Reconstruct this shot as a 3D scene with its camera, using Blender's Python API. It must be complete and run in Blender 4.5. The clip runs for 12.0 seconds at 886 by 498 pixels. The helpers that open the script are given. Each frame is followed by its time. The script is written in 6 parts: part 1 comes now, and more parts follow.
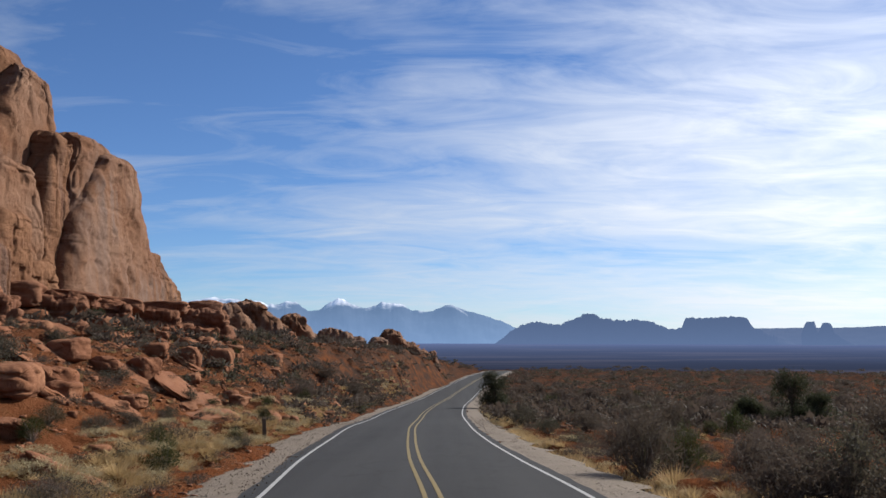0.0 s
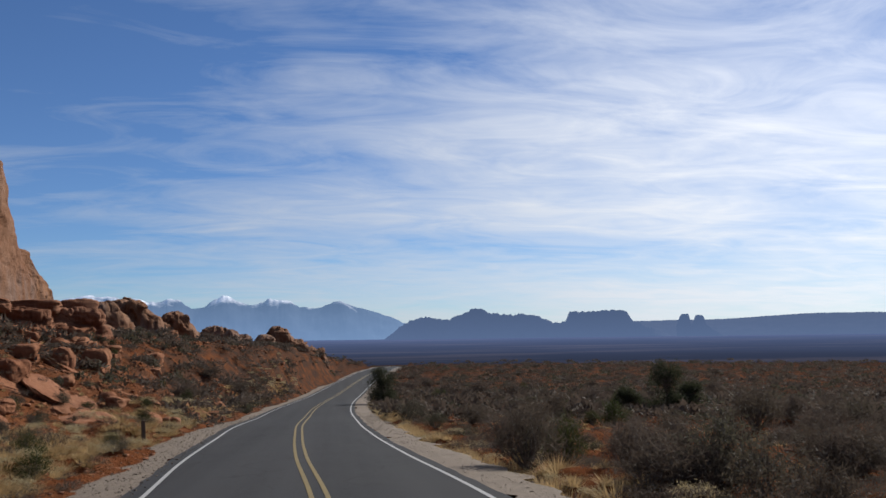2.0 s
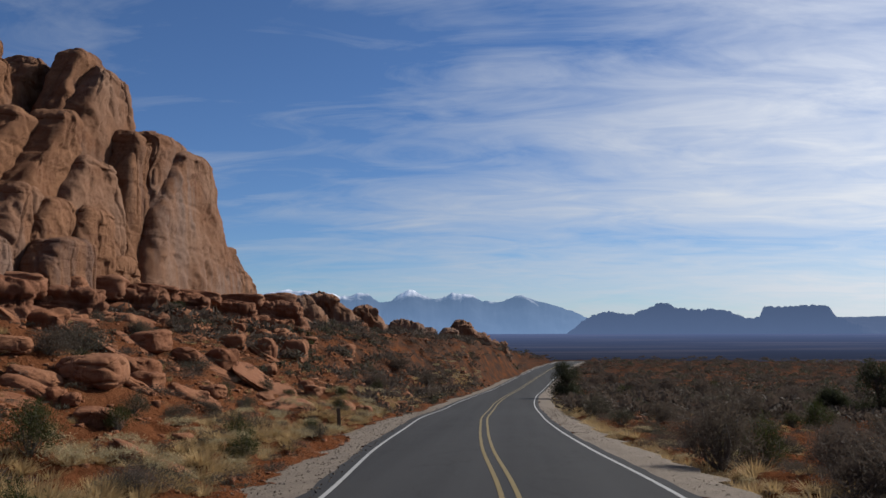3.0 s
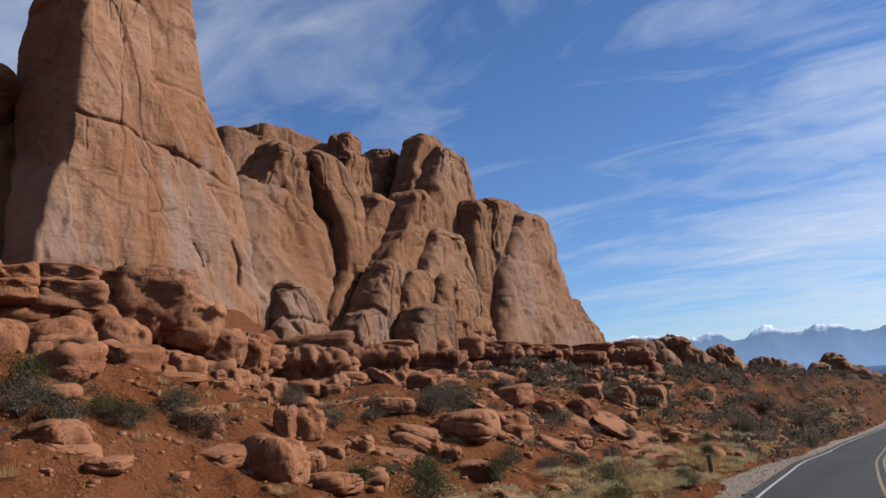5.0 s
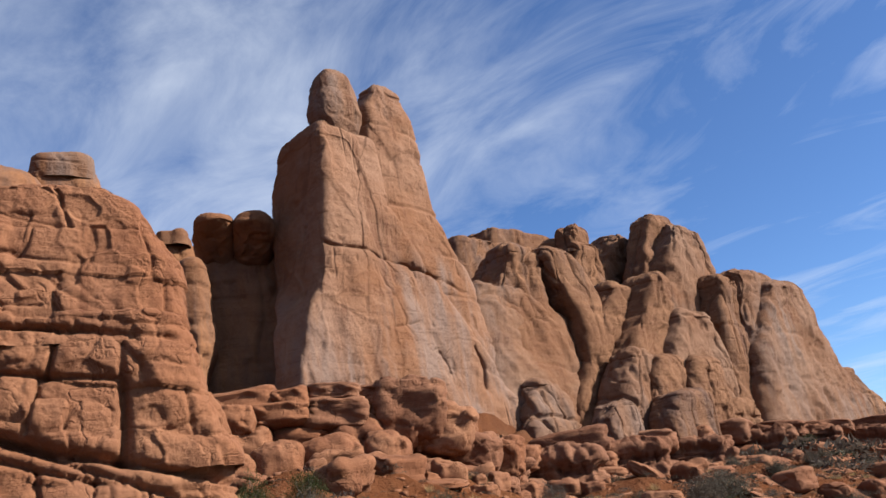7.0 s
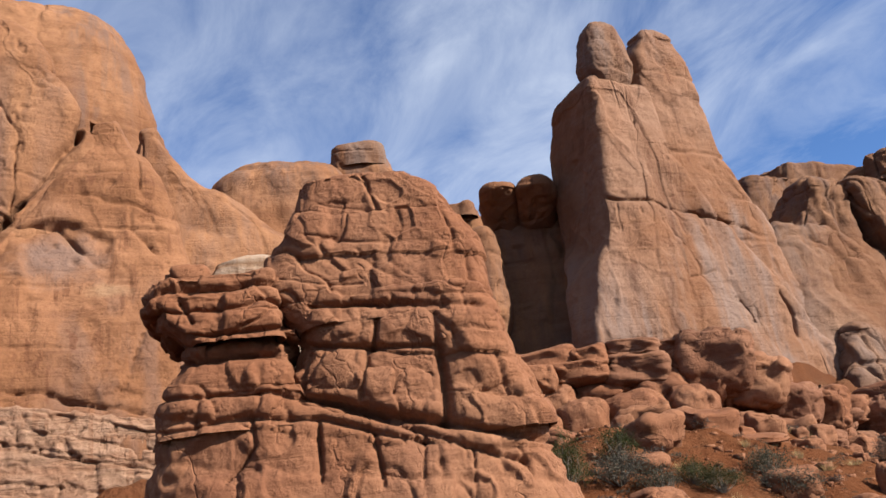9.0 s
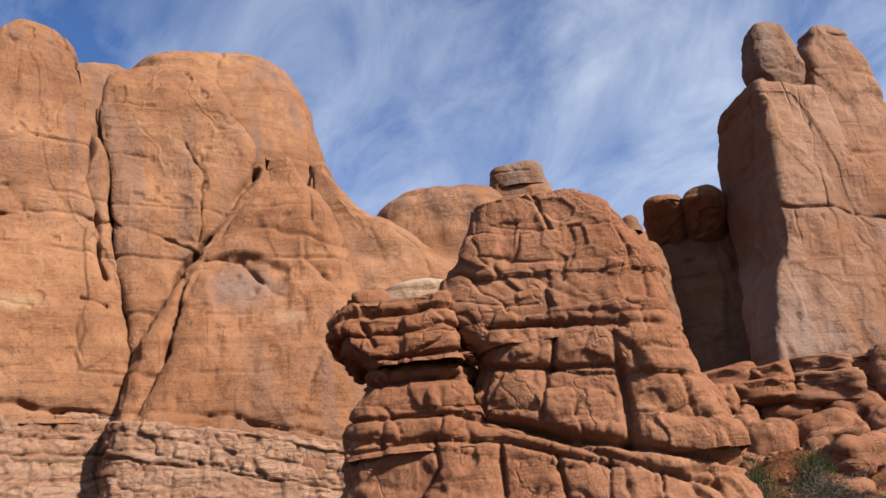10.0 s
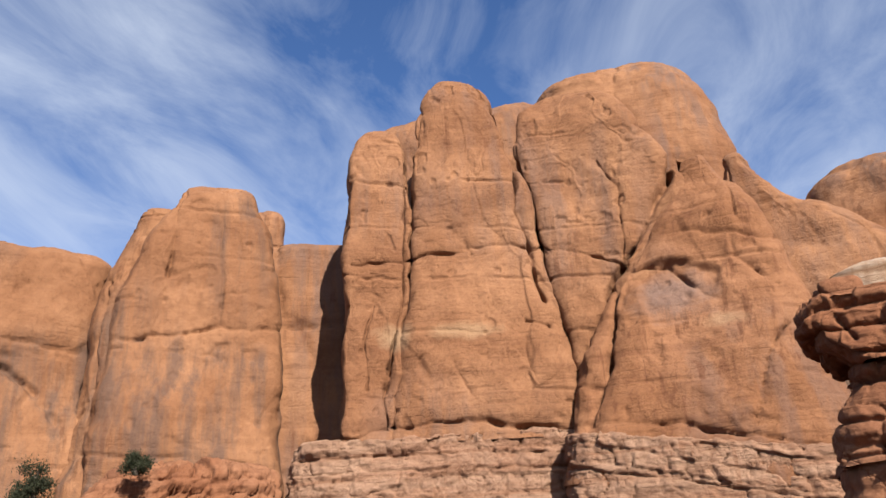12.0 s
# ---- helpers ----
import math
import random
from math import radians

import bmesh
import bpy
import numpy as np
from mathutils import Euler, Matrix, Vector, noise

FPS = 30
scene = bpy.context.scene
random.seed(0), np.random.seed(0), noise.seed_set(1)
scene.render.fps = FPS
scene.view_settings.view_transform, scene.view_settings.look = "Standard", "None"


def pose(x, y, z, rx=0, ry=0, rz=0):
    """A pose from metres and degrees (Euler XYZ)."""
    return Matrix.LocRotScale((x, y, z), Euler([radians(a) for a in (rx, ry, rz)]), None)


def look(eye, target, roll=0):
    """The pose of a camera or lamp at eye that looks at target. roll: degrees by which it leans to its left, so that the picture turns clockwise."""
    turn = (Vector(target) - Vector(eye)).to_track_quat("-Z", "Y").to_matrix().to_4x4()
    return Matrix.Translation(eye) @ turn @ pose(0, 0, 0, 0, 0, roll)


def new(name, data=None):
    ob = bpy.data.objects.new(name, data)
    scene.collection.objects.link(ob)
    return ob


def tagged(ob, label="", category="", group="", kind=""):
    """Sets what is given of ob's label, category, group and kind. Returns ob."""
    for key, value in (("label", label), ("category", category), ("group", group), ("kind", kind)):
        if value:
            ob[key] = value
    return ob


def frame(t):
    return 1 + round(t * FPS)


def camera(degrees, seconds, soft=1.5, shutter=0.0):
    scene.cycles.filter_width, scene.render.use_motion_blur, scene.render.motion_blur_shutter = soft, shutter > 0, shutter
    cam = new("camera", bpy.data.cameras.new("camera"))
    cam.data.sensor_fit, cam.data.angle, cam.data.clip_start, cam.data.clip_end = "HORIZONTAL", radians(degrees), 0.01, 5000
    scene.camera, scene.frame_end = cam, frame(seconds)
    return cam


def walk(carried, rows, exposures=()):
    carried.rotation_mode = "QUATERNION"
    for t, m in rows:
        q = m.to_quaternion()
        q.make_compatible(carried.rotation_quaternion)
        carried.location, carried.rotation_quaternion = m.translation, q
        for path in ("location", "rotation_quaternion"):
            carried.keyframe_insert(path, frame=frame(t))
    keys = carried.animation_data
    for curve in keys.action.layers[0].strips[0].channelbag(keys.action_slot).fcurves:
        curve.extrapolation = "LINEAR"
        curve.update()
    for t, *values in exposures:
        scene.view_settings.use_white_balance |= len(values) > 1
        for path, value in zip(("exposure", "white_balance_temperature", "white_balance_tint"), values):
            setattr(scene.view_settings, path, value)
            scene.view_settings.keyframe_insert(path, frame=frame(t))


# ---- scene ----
EYE = 2.1
cam = camera(56.16, 12.0)
# seconds, place, bearing to the left, pitch up, lean to the left
PATH = [
    (0.0, -0.002, 0.496, 2.104, 0.00, 6.00, -0.00),
    (0.5, 0.037, 0.488, 2.100, -6.07, 6.14, 0.39),
    (1.0, 0.068, 0.484, 2.095, -10.41, 5.81, -0.10),
    (1.5, 0.065, 0.490, 2.095, -9.51, 5.77, -0.44),
    (2.0, 0.051, 0.491, 2.101, -7.67, 5.66, -0.81),
    (2.5, 0.029, 0.503, 2.105, -2.83, 5.55, -0.60),
    (3.0, -0.020, 0.506, 2.104, 4.82, 5.37, -0.28),
    (3.2, -0.046, 0.504, 2.099, 7.70, 5.81, -0.70),
    (4.8, -0.241, 0.441, 2.086, 25.70, 7.85, -3.45),
    (5.0, -0.260, 0.429, 2.085, 27.82, 9.53, -4.14),
    (5.5, -0.301, 0.402, 2.092, 34.91, 11.02, -4.98),
    (6.0, -0.310, 0.393, 2.085, 38.03, 13.73, -6.42),
    (6.5, -0.312, 0.381, 2.076, 39.88, 17.19, -6.63),
    (7.0, -0.331, 0.365, 2.063, 43.41, 17.68, -7.91),
    (7.2, -0.347, 0.348, 2.034, 44.83, 18.48, -7.98),
    (8.8, -0.401, 0.276, 2.090, 61.95, 18.11, -7.33),
    (9.0, -0.402, 0.279, 2.091, 63.87, 17.43, -7.38),
    (9.5, -0.469, 0.222, 2.108, 70.58, 19.13, -8.56),
    (10.0, -0.478, 0.130, 2.116, 75.22, 20.09, -5.89),
    (10.5, -0.521, 0.040, 2.152, 83.72, 20.73, -8.41),
    (11.0, -0.484, -0.017, 2.141, 92.30, 22.87, -5.87),
    (11.5, -0.507, -0.098, 2.144, 97.02, 21.75, -7.00),
    (12.0, -0.502, -0.195, 2.145, 105.45, 22.97, -3.36),
]


def aim(x, y, z, yaw, pitch, roll):
    a, p = radians(yaw), radians(pitch)
    way = Vector((-math.sin(a) * math.cos(p), math.cos(a) * math.cos(p), math.sin(p)))
    return look((x, y, z), Vector((x, y, z)) + way * 10, roll)


EXPOSURES = [(0.0, 0.74), (0.8, 0.68), (2.4, 0.42), (3.2, 0.34), (4.8, 0.74), (5.5, 1.06), (7.2, 1.22), (9.0, 1.3), (12.0, 1.27)]
walk(cam, [(t, aim(*row)) for t, *row in PATH], EXPOSURES)

# ---- world and sun ----
SUN_AZ, SUN_EL = -53.0, 34.0  # bearing to the left of +y, height
sun_way = Vector((-math.sin(radians(SUN_AZ)) * math.cos(radians(SUN_EL)), math.cos(radians(SUN_AZ)) * math.cos(radians(SUN_EL)), math.sin(radians(SUN_EL))))
lamp = bpy.data.lights.new("sun", "SUN")
lamp.energy, lamp.angle, lamp.color = 5.0, radians(0.5), (1.0, 0.955, 0.865)
sun = new("sun", lamp)
sun.matrix_world = look((60, 80, 90), Vector((60, 80, 90)) - sun_way)


class Nodes:
    """A short hand for node trees."""

    def __init__(self, tree):
        self.tree = tree
        tree.nodes.clear()

    def add(self, kind, **values):
        node = self.tree.nodes.new(kind)
        for key, value in values.items():
            if key in node.inputs:
                self.feed(node.inputs[key], value)
            else:
                setattr(node, key, value)
        return node

    def feed(self, socket, value):
        if isinstance(value, bpy.types.NodeSocket):
            self.tree.links.new(value, socket)
        elif isinstance(value, bpy.types.Node):
            self.tree.links.new(value.outputs[0], socket)
        else:
            socket.default_value = value

    def math(self, op, a, b=0.0, c=0.0):
        node = self.add("ShaderNodeMath", operation=op)
        for i, v in enumerate((a, b, c)):
            self.feed(node.inputs[i], v)
        return node.outputs[0]

    def vec(self, op, a, b=(0, 0, 0)):
        node = self.add("ShaderNodeVectorMath", operation=op)
        if op == "SCALE":
            node.inputs["Scale"].default_value = 1.1
        self.feed(node.inputs[0], a)
        self.feed(node.inputs[1], b)
        return node.outputs["Value"] if op in ("DOT_PRODUCT", "LENGTH") else node.outputs[0]

    def mix(self, f, a, b, blend="MIX"):
        node = self.add("ShaderNodeMix", data_type="RGBA", blend_type=blend)
        self.feed(node.inputs[0], f)
        self.feed(node.inputs[6], a)
        self.feed(node.inputs[7], b)
        return node.outputs[2]

    def noise(self, at, scale, detail=4.0, rough=0.55, warp=0.0):
        return self.add("ShaderNodeTexNoise", Vector=at, Scale=scale, Detail=detail, Roughness=rough, Distortion=warp).outputs[0]

    def ramp(self, f, lo, hi, a=0.0, b=1.0):
        node = self.add("ShaderNodeMapRange", clamp=True)
        for i, v in enumerate((f, lo, hi, a, b)):
            self.feed(node.inputs[i], v)
        return node.outputs[0]


def make_world():
    world = bpy.data.worlds.new("sky")
    scene.world = world
    world.use_nodes = True
    n = Nodes(world.node_tree)
    sky = n.add("ShaderNodeTexSky", sky_type="NISHITA", sun_disc=False, sun_elevation=radians(SUN_EL), sun_rotation=radians(-SUN_AZ), altitude=1500.0, air_density=1.0, dust_density=0.15, ozone_density=4.5)
    way = n.vec("NORMALIZE", n.add("ShaderNodeTexCoord").outputs["Generated"])
    part = n.add("ShaderNodeSeparateXYZ", Vector=way)
    up = n.math("MAXIMUM", part.outputs[2], 0.0)
    lift = n.math("ADD", up, 0.12)
    # thin ice cloud on a high level sheet
    flat = n.add("ShaderNodeCombineXYZ", X=n.math("DIVIDE", part.outputs[0], lift), Y=n.math("DIVIDE", part.outputs[1], lift), Z=0.0)
    turned = n.add("ShaderNodeMapping", Vector=flat, Rotation=(0, 0, radians(-24)), Scale=(0.68, 1.25, 1.0))
    big = n.noise(turned.outputs[0], 0.75, 5.0, 0.55, 0.5)
    wisps = n.noise(turned.outputs[0], 2.3, 9.0, 0.62, 1.3)
    toward = n.vec("DOT_PRODUCT", way, tuple(sun_way))
    glow = n.ramp(toward, 0.1, 1.0)
    cover = n.math("ADD", n.math("MULTIPLY_ADD", wisps, 0.55, n.math("MULTIPLY", big, 0.75)), n.math("MULTIPLY", glow, 0.14))
    cover = n.math("ADD", cover, n.math("MULTIPLY", n.math("MULTIPLY", n.ramp(up, 0.32, 0.0), n.ramp(toward, 0.35, 0.95)), 0.22))
    for az, el, wide, amount in ((62, 27, 0.90, 0.13), (132, 24, 0.88, 0.14), (18, 26, 0.86, -0.12), (100, 42, 0.94, -0.10), (-30, 30, 0.88, 0.05), (-22, 10, 0.95, 0.08)):
        middle = (-math.sin(radians(az)) * math.cos(radians(el)), math.cos(radians(az)) * math.cos(radians(el)), math.sin(radians(el)))
        cover = n.math("ADD", cover, n.math("MULTIPLY", n.math("POWER", n.ramp(n.vec("DOT_PRODUCT", way, middle), wide, 1.0), 1.5), amount))
    cover = n.math("MULTIPLY", n.ramp(cover, 0.57, 1.06), 0.92)
    white = n.mix(n.math("POWER", glow, 3.0), (6.2, 6.8, 7.8, 1), (17.0, 17.2, 17.6, 1))
    back = n.add("ShaderNodeBackground", Color=n.mix(cover, n.mix(1.0, sky, (0.84, 0.99, 1.20, 1), "MULTIPLY"), white), Strength=0.056)
    n.add("ShaderNodeOutputWorld", Surface=back.outputs[0])


make_world()

# ---- materials ----


def material(name):
    m = bpy.data.materials.new(name)
    m.use_nodes = True
    return m, Nodes(m.node_tree)


def finish(n, color, rough, height=None, bump=0.5, distance=0.1, **more):
    shader = n.add("ShaderNodeBsdfPrincipled", **{"Base Color": color, "Roughness": rough, "Specular IOR Level": more.pop("spec", 0.25), **more})
    if height is not None:
        n.feed(shader.inputs["Normal"], n.add("ShaderNodeBump", Strength=bump, Distance=distance, Height=height))
    n.add("ShaderNodeOutputMaterial", Surface=shader.outputs[0])


def rock_material(name, base, light, dark, stain, stain_amount, band, scale=1.0, bump=0.68, crumb=0.0, splits=0.0, upright=0.8, grit=1.0, skirt=None, marks=()):
    """Sandstone: patches, bedding bands, hanging stains, pits."""
    m, n = material(name)
    at = n.add("ShaderNodeNewGeometry").outputs["Position"]
    patches = n.noise(at, 0.16 * scale, 5.0, 0.6)
    color = n.mix(n.ramp(patches, 0.42, 0.62), base, light)
    fine = n.noise(at, 1.9 * scale, 8.0, 0.65)
    color = n.mix(n.math("MULTIPLY", n.ramp(fine, 0.45, 0.75), 0.55 * (0.4 + 0.6 * grit)), color, dark)
    beds = n.add("ShaderNodeMapping", Vector=at, Rotation=(0.07, 0.08, 0), Scale=(0.03, 0.03, 1.0))
    strata = n.noise(beds.outputs[0], 1.1 * scale, 6.0, 0.65)
    color = n.mix(n.math("MULTIPLY", n.ramp(strata, 0.5, 0.66), band), color, light)
    color = n.mix(n.math("MULTIPLY", n.ramp(strata, 0.48, 0.36), band), color, dark)
    fall = n.add("ShaderNodeMapping", Vector=at, Scale=(1.0, 1.0, 0.07))
    drips = n.noise(fall.outputs[0], 0.9 * scale, 7.0, 0.6)
    where = n.noise(at, 0.09 * scale, 3.0, 0.5)
    if skirt:  # the lower part of the face keeps its grey varnish
        z = n.add("ShaderNodeSeparateXYZ", Vector=at).outputs[2]
        where = n.math("ADD", where, n.ramp(n.math("ADD", z, n.math("MULTIPLY", n.math("SUBTRACT", n.noise(at, 0.25, 4.0), 0.5), 9.0)), skirt[0], skirt[1], 0.16, -0.07))
    color = n.mix(n.math("MULTIPLY", n.math("MULTIPLY", n.ramp(drips, 0.42, 0.60), n.ramp(where, 0.42, 0.56)), stain_amount), color, stain)
    thin = n.noise(n.add("ShaderNodeMapping", Vector=at, Rotation=(0.07, 0.05, 0), Scale=(0.12, 0.12, 1.6)).outputs[0], 2.6 * scale, 6.0, 0.7)
    color = n.mix(n.math("MULTIPLY", n.ramp(thin, 0.54, 0.66), 0.25 * band + 0.03), color, dark)
    specks = n.noise(at, 5.5 * scale, 5.0, 0.75)
    color = n.mix(n.math("MULTIPLY", n.ramp(specks, 0.56, 0.72), 0.42 * grit), color, dark)
    color = n.mix(n.math("MULTIPLY", n.ramp(specks, 0.42, 0.28), 0.3 * grit), color, light)
    runs = n.noise(n.add("ShaderNodeMapping", Vector=at, Scale=(1.0, 1.0, 0.045)).outputs[0], 1.7 * scale, 8.0, 0.65)
    color = n.mix(n.math("MULTIPLY", n.math("MULTIPLY", n.ramp(runs, 0.54, 0.62), n.ramp(n.noise(at, 0.13 * scale, 3.0), 0.48, 0.6)), 0.6), color, dark)
    tint = n.add("ShaderNodeObjectInfo").outputs["Random"]
    color = n.mix(n.math("MULTIPLY", tint, 0.25), color, n.mix(1.0, color, (0.86, 0.8, 0.78, 1), "MULTIPLY"))
    grain = n.noise(at, 9.0 * scale, 8.0, 0.7)
    color = n.mix(n.math("MULTIPLY", n.ramp(grain, 0.52, 0.72), 0.36 * grit), color, dark)
    color = n.mix(n.math("MULTIPLY", n.ramp(grain, 0.46, 0.30), 0.35 * grit), color, light)
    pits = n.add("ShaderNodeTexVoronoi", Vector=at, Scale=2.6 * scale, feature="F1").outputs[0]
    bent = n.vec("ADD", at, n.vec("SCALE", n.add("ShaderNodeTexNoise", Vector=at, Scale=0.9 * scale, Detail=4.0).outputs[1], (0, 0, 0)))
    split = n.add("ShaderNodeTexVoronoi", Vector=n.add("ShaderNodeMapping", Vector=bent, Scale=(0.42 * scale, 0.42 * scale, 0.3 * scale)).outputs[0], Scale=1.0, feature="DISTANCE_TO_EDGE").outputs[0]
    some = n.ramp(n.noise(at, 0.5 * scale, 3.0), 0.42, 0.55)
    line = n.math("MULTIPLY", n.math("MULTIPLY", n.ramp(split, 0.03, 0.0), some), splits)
    # crack shade put into the colour: splits here, fissures below
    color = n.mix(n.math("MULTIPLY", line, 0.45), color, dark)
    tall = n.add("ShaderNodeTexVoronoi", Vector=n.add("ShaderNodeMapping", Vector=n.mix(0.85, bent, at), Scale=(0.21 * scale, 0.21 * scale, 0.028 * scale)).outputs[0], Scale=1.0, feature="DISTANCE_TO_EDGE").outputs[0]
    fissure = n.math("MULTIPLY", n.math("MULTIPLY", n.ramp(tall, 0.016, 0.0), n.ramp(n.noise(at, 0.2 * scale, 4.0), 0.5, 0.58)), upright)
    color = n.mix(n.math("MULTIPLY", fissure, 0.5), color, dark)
    for place, reach, tone in marks:  # old scars and bleached spots
        off = n.vec("LENGTH", n.vec("DIVIDE", n.vec("SUBTRACT", at, place), reach))
        off = n.math("ADD", off, n.math("MULTIPLY", n.math("SUBTRACT", n.noise(at, 0.9, 6.0, 0.65), 0.5), 1.5))
        color = n.mix(n.math("MULTIPLY", n.ramp(off, 1.05, 0.35), 0.6), color, tone)
    height = n.math("ADD", n.math("MULTIPLY", fine, 0.35 + 0.55 * grit), n.math("MULTIPLY", grain, 0.35 * grit))
    height = n.math("SUBTRACT", height, n.math("MULTIPLY_ADD", line, 0.8, n.math("MULTIPLY", fissure, 1.6)))
    height = n.math("ADD", height, n.math("MULTIPLY", strata, band))
    height = n.math("SUBTRACT", height, n.math("MULTIPLY", n.ramp(thin, 0.52, 0.66), 0.4 * band))
    height = n.math("SUBTRACT", height, n.math("MULTIPLY", n.ramp(specks, 0.55, 0.75), 0.3 * grit))
    height = n.math("ADD", height, n.math("MULTIPLY", pits, crumb))
    finish(n, color, 0.9, height, bump, 0.3 / scale, spec=0.15)
    return m


def plain_material(name, a, b, scale, rough=0.9, bump=0.3, distance=0.02, **more):
    m, n = material(name)
    at = n.add("ShaderNodeNewGeometry").outputs["Position"]
    big, small = n.noise(at, scale * 0.1, 4.0), n.noise(at, scale, 8.0, 0.7)
    color = n.mix(n.ramp(n.math("MULTIPLY_ADD", small, 0.6, n.math("MULTIPLY", big, 0.4)), 0.35, 0.65), a, b)
    finish(n, color, rough, small, bump, distance, **more)
    return m


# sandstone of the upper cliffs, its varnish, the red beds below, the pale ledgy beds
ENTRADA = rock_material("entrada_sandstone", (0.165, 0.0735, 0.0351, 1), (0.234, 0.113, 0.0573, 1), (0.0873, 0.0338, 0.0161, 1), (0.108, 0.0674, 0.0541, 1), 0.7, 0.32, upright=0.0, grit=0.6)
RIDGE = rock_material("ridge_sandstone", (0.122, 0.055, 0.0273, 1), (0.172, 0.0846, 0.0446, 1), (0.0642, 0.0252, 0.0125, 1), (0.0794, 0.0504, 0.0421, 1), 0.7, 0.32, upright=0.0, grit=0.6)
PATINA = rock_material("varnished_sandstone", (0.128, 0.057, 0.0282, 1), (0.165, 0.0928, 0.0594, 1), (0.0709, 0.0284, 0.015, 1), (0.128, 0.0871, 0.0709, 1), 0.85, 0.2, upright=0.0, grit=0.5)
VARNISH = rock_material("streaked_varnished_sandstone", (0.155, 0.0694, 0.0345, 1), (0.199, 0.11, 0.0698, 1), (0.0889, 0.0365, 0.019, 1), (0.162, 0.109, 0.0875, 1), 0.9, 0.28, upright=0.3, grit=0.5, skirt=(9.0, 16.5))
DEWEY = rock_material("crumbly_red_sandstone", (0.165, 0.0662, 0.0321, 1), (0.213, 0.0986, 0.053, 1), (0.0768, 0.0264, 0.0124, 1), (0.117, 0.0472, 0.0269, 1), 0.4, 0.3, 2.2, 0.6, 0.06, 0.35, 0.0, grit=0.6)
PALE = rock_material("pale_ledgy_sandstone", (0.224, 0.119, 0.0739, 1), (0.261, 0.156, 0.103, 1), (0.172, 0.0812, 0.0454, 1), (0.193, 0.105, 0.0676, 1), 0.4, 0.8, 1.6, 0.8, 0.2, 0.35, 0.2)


def asphalt_material():
    m, n = material("asphalt")
    at = n.add("ShaderNodeNewGeometry").outputs["Position"]
    stone = n.noise(at, 30.0, 6.0, 0.75)
    tracks = n.noise(n.add("ShaderNodeMapping", Vector=at, Scale=(0.9, 0.018, 0.02)).outputs[0], 1.0, 3.0, 0.5)
    worn = n.noise(at, 0.5, 6.0, 0.6)
    color = n.mix(n.ramp(tracks, 0.35, 0.65), (0.0176, 0.0179, 0.02, 1), (0.0273, 0.0273, 0.0297, 1))
    color = n.mix(n.math("MULTIPLY", n.ramp(worn, 0.45, 0.7), 0.5), color, (0.0273, 0.0267, 0.0278, 1))
    color = n.mix(n.math("MULTIPLY", n.ramp(stone, 0.5, 0.7), 0.5), color, (0.0375, 0.0363, 0.0375, 1))
    split = n.add("ShaderNodeTexVoronoi", Vector=n.vec("ADD", n.add("ShaderNodeMapping", Vector=at, Scale=(0.22, 0.10, 0.2)).outputs[0], n.vec("SCALE", n.add("ShaderNodeTexNoise", Vector=at, Scale=0.4, Detail=5.0).outputs[1])), Scale=1.0, feature="DISTANCE_TO_EDGE").outputs[0]
    color = n.mix(n.math("MULTIPLY", n.ramp(split, 0.012, 0.004), 0.5), color, (0.0121, 0.0121, 0.0121, 1))
    finish(n, color, 0.88, stone, 0.3, 0.01, spec=0.12)
    return m


ASPHALT = asphalt_material()
GRAVEL = plain_material("gravel", (0.0917, 0.0705, 0.055, 1), (0.162, 0.13, 0.104, 1), 16.0, 0.95, 0.8, 0.04)
WHITE_PAINT = plain_material("white_road_paint", (0.197, 0.197, 0.194, 1), (0.31, 0.303, 0.296, 1), 18.0, 0.6, 0.1)
YELLOW_PAINT = plain_material("yellow_road_paint", (0.114, 0.0814, 0.0236, 1), (0.167, 0.12, 0.038, 1), 18.0, 0.6, 0.1)


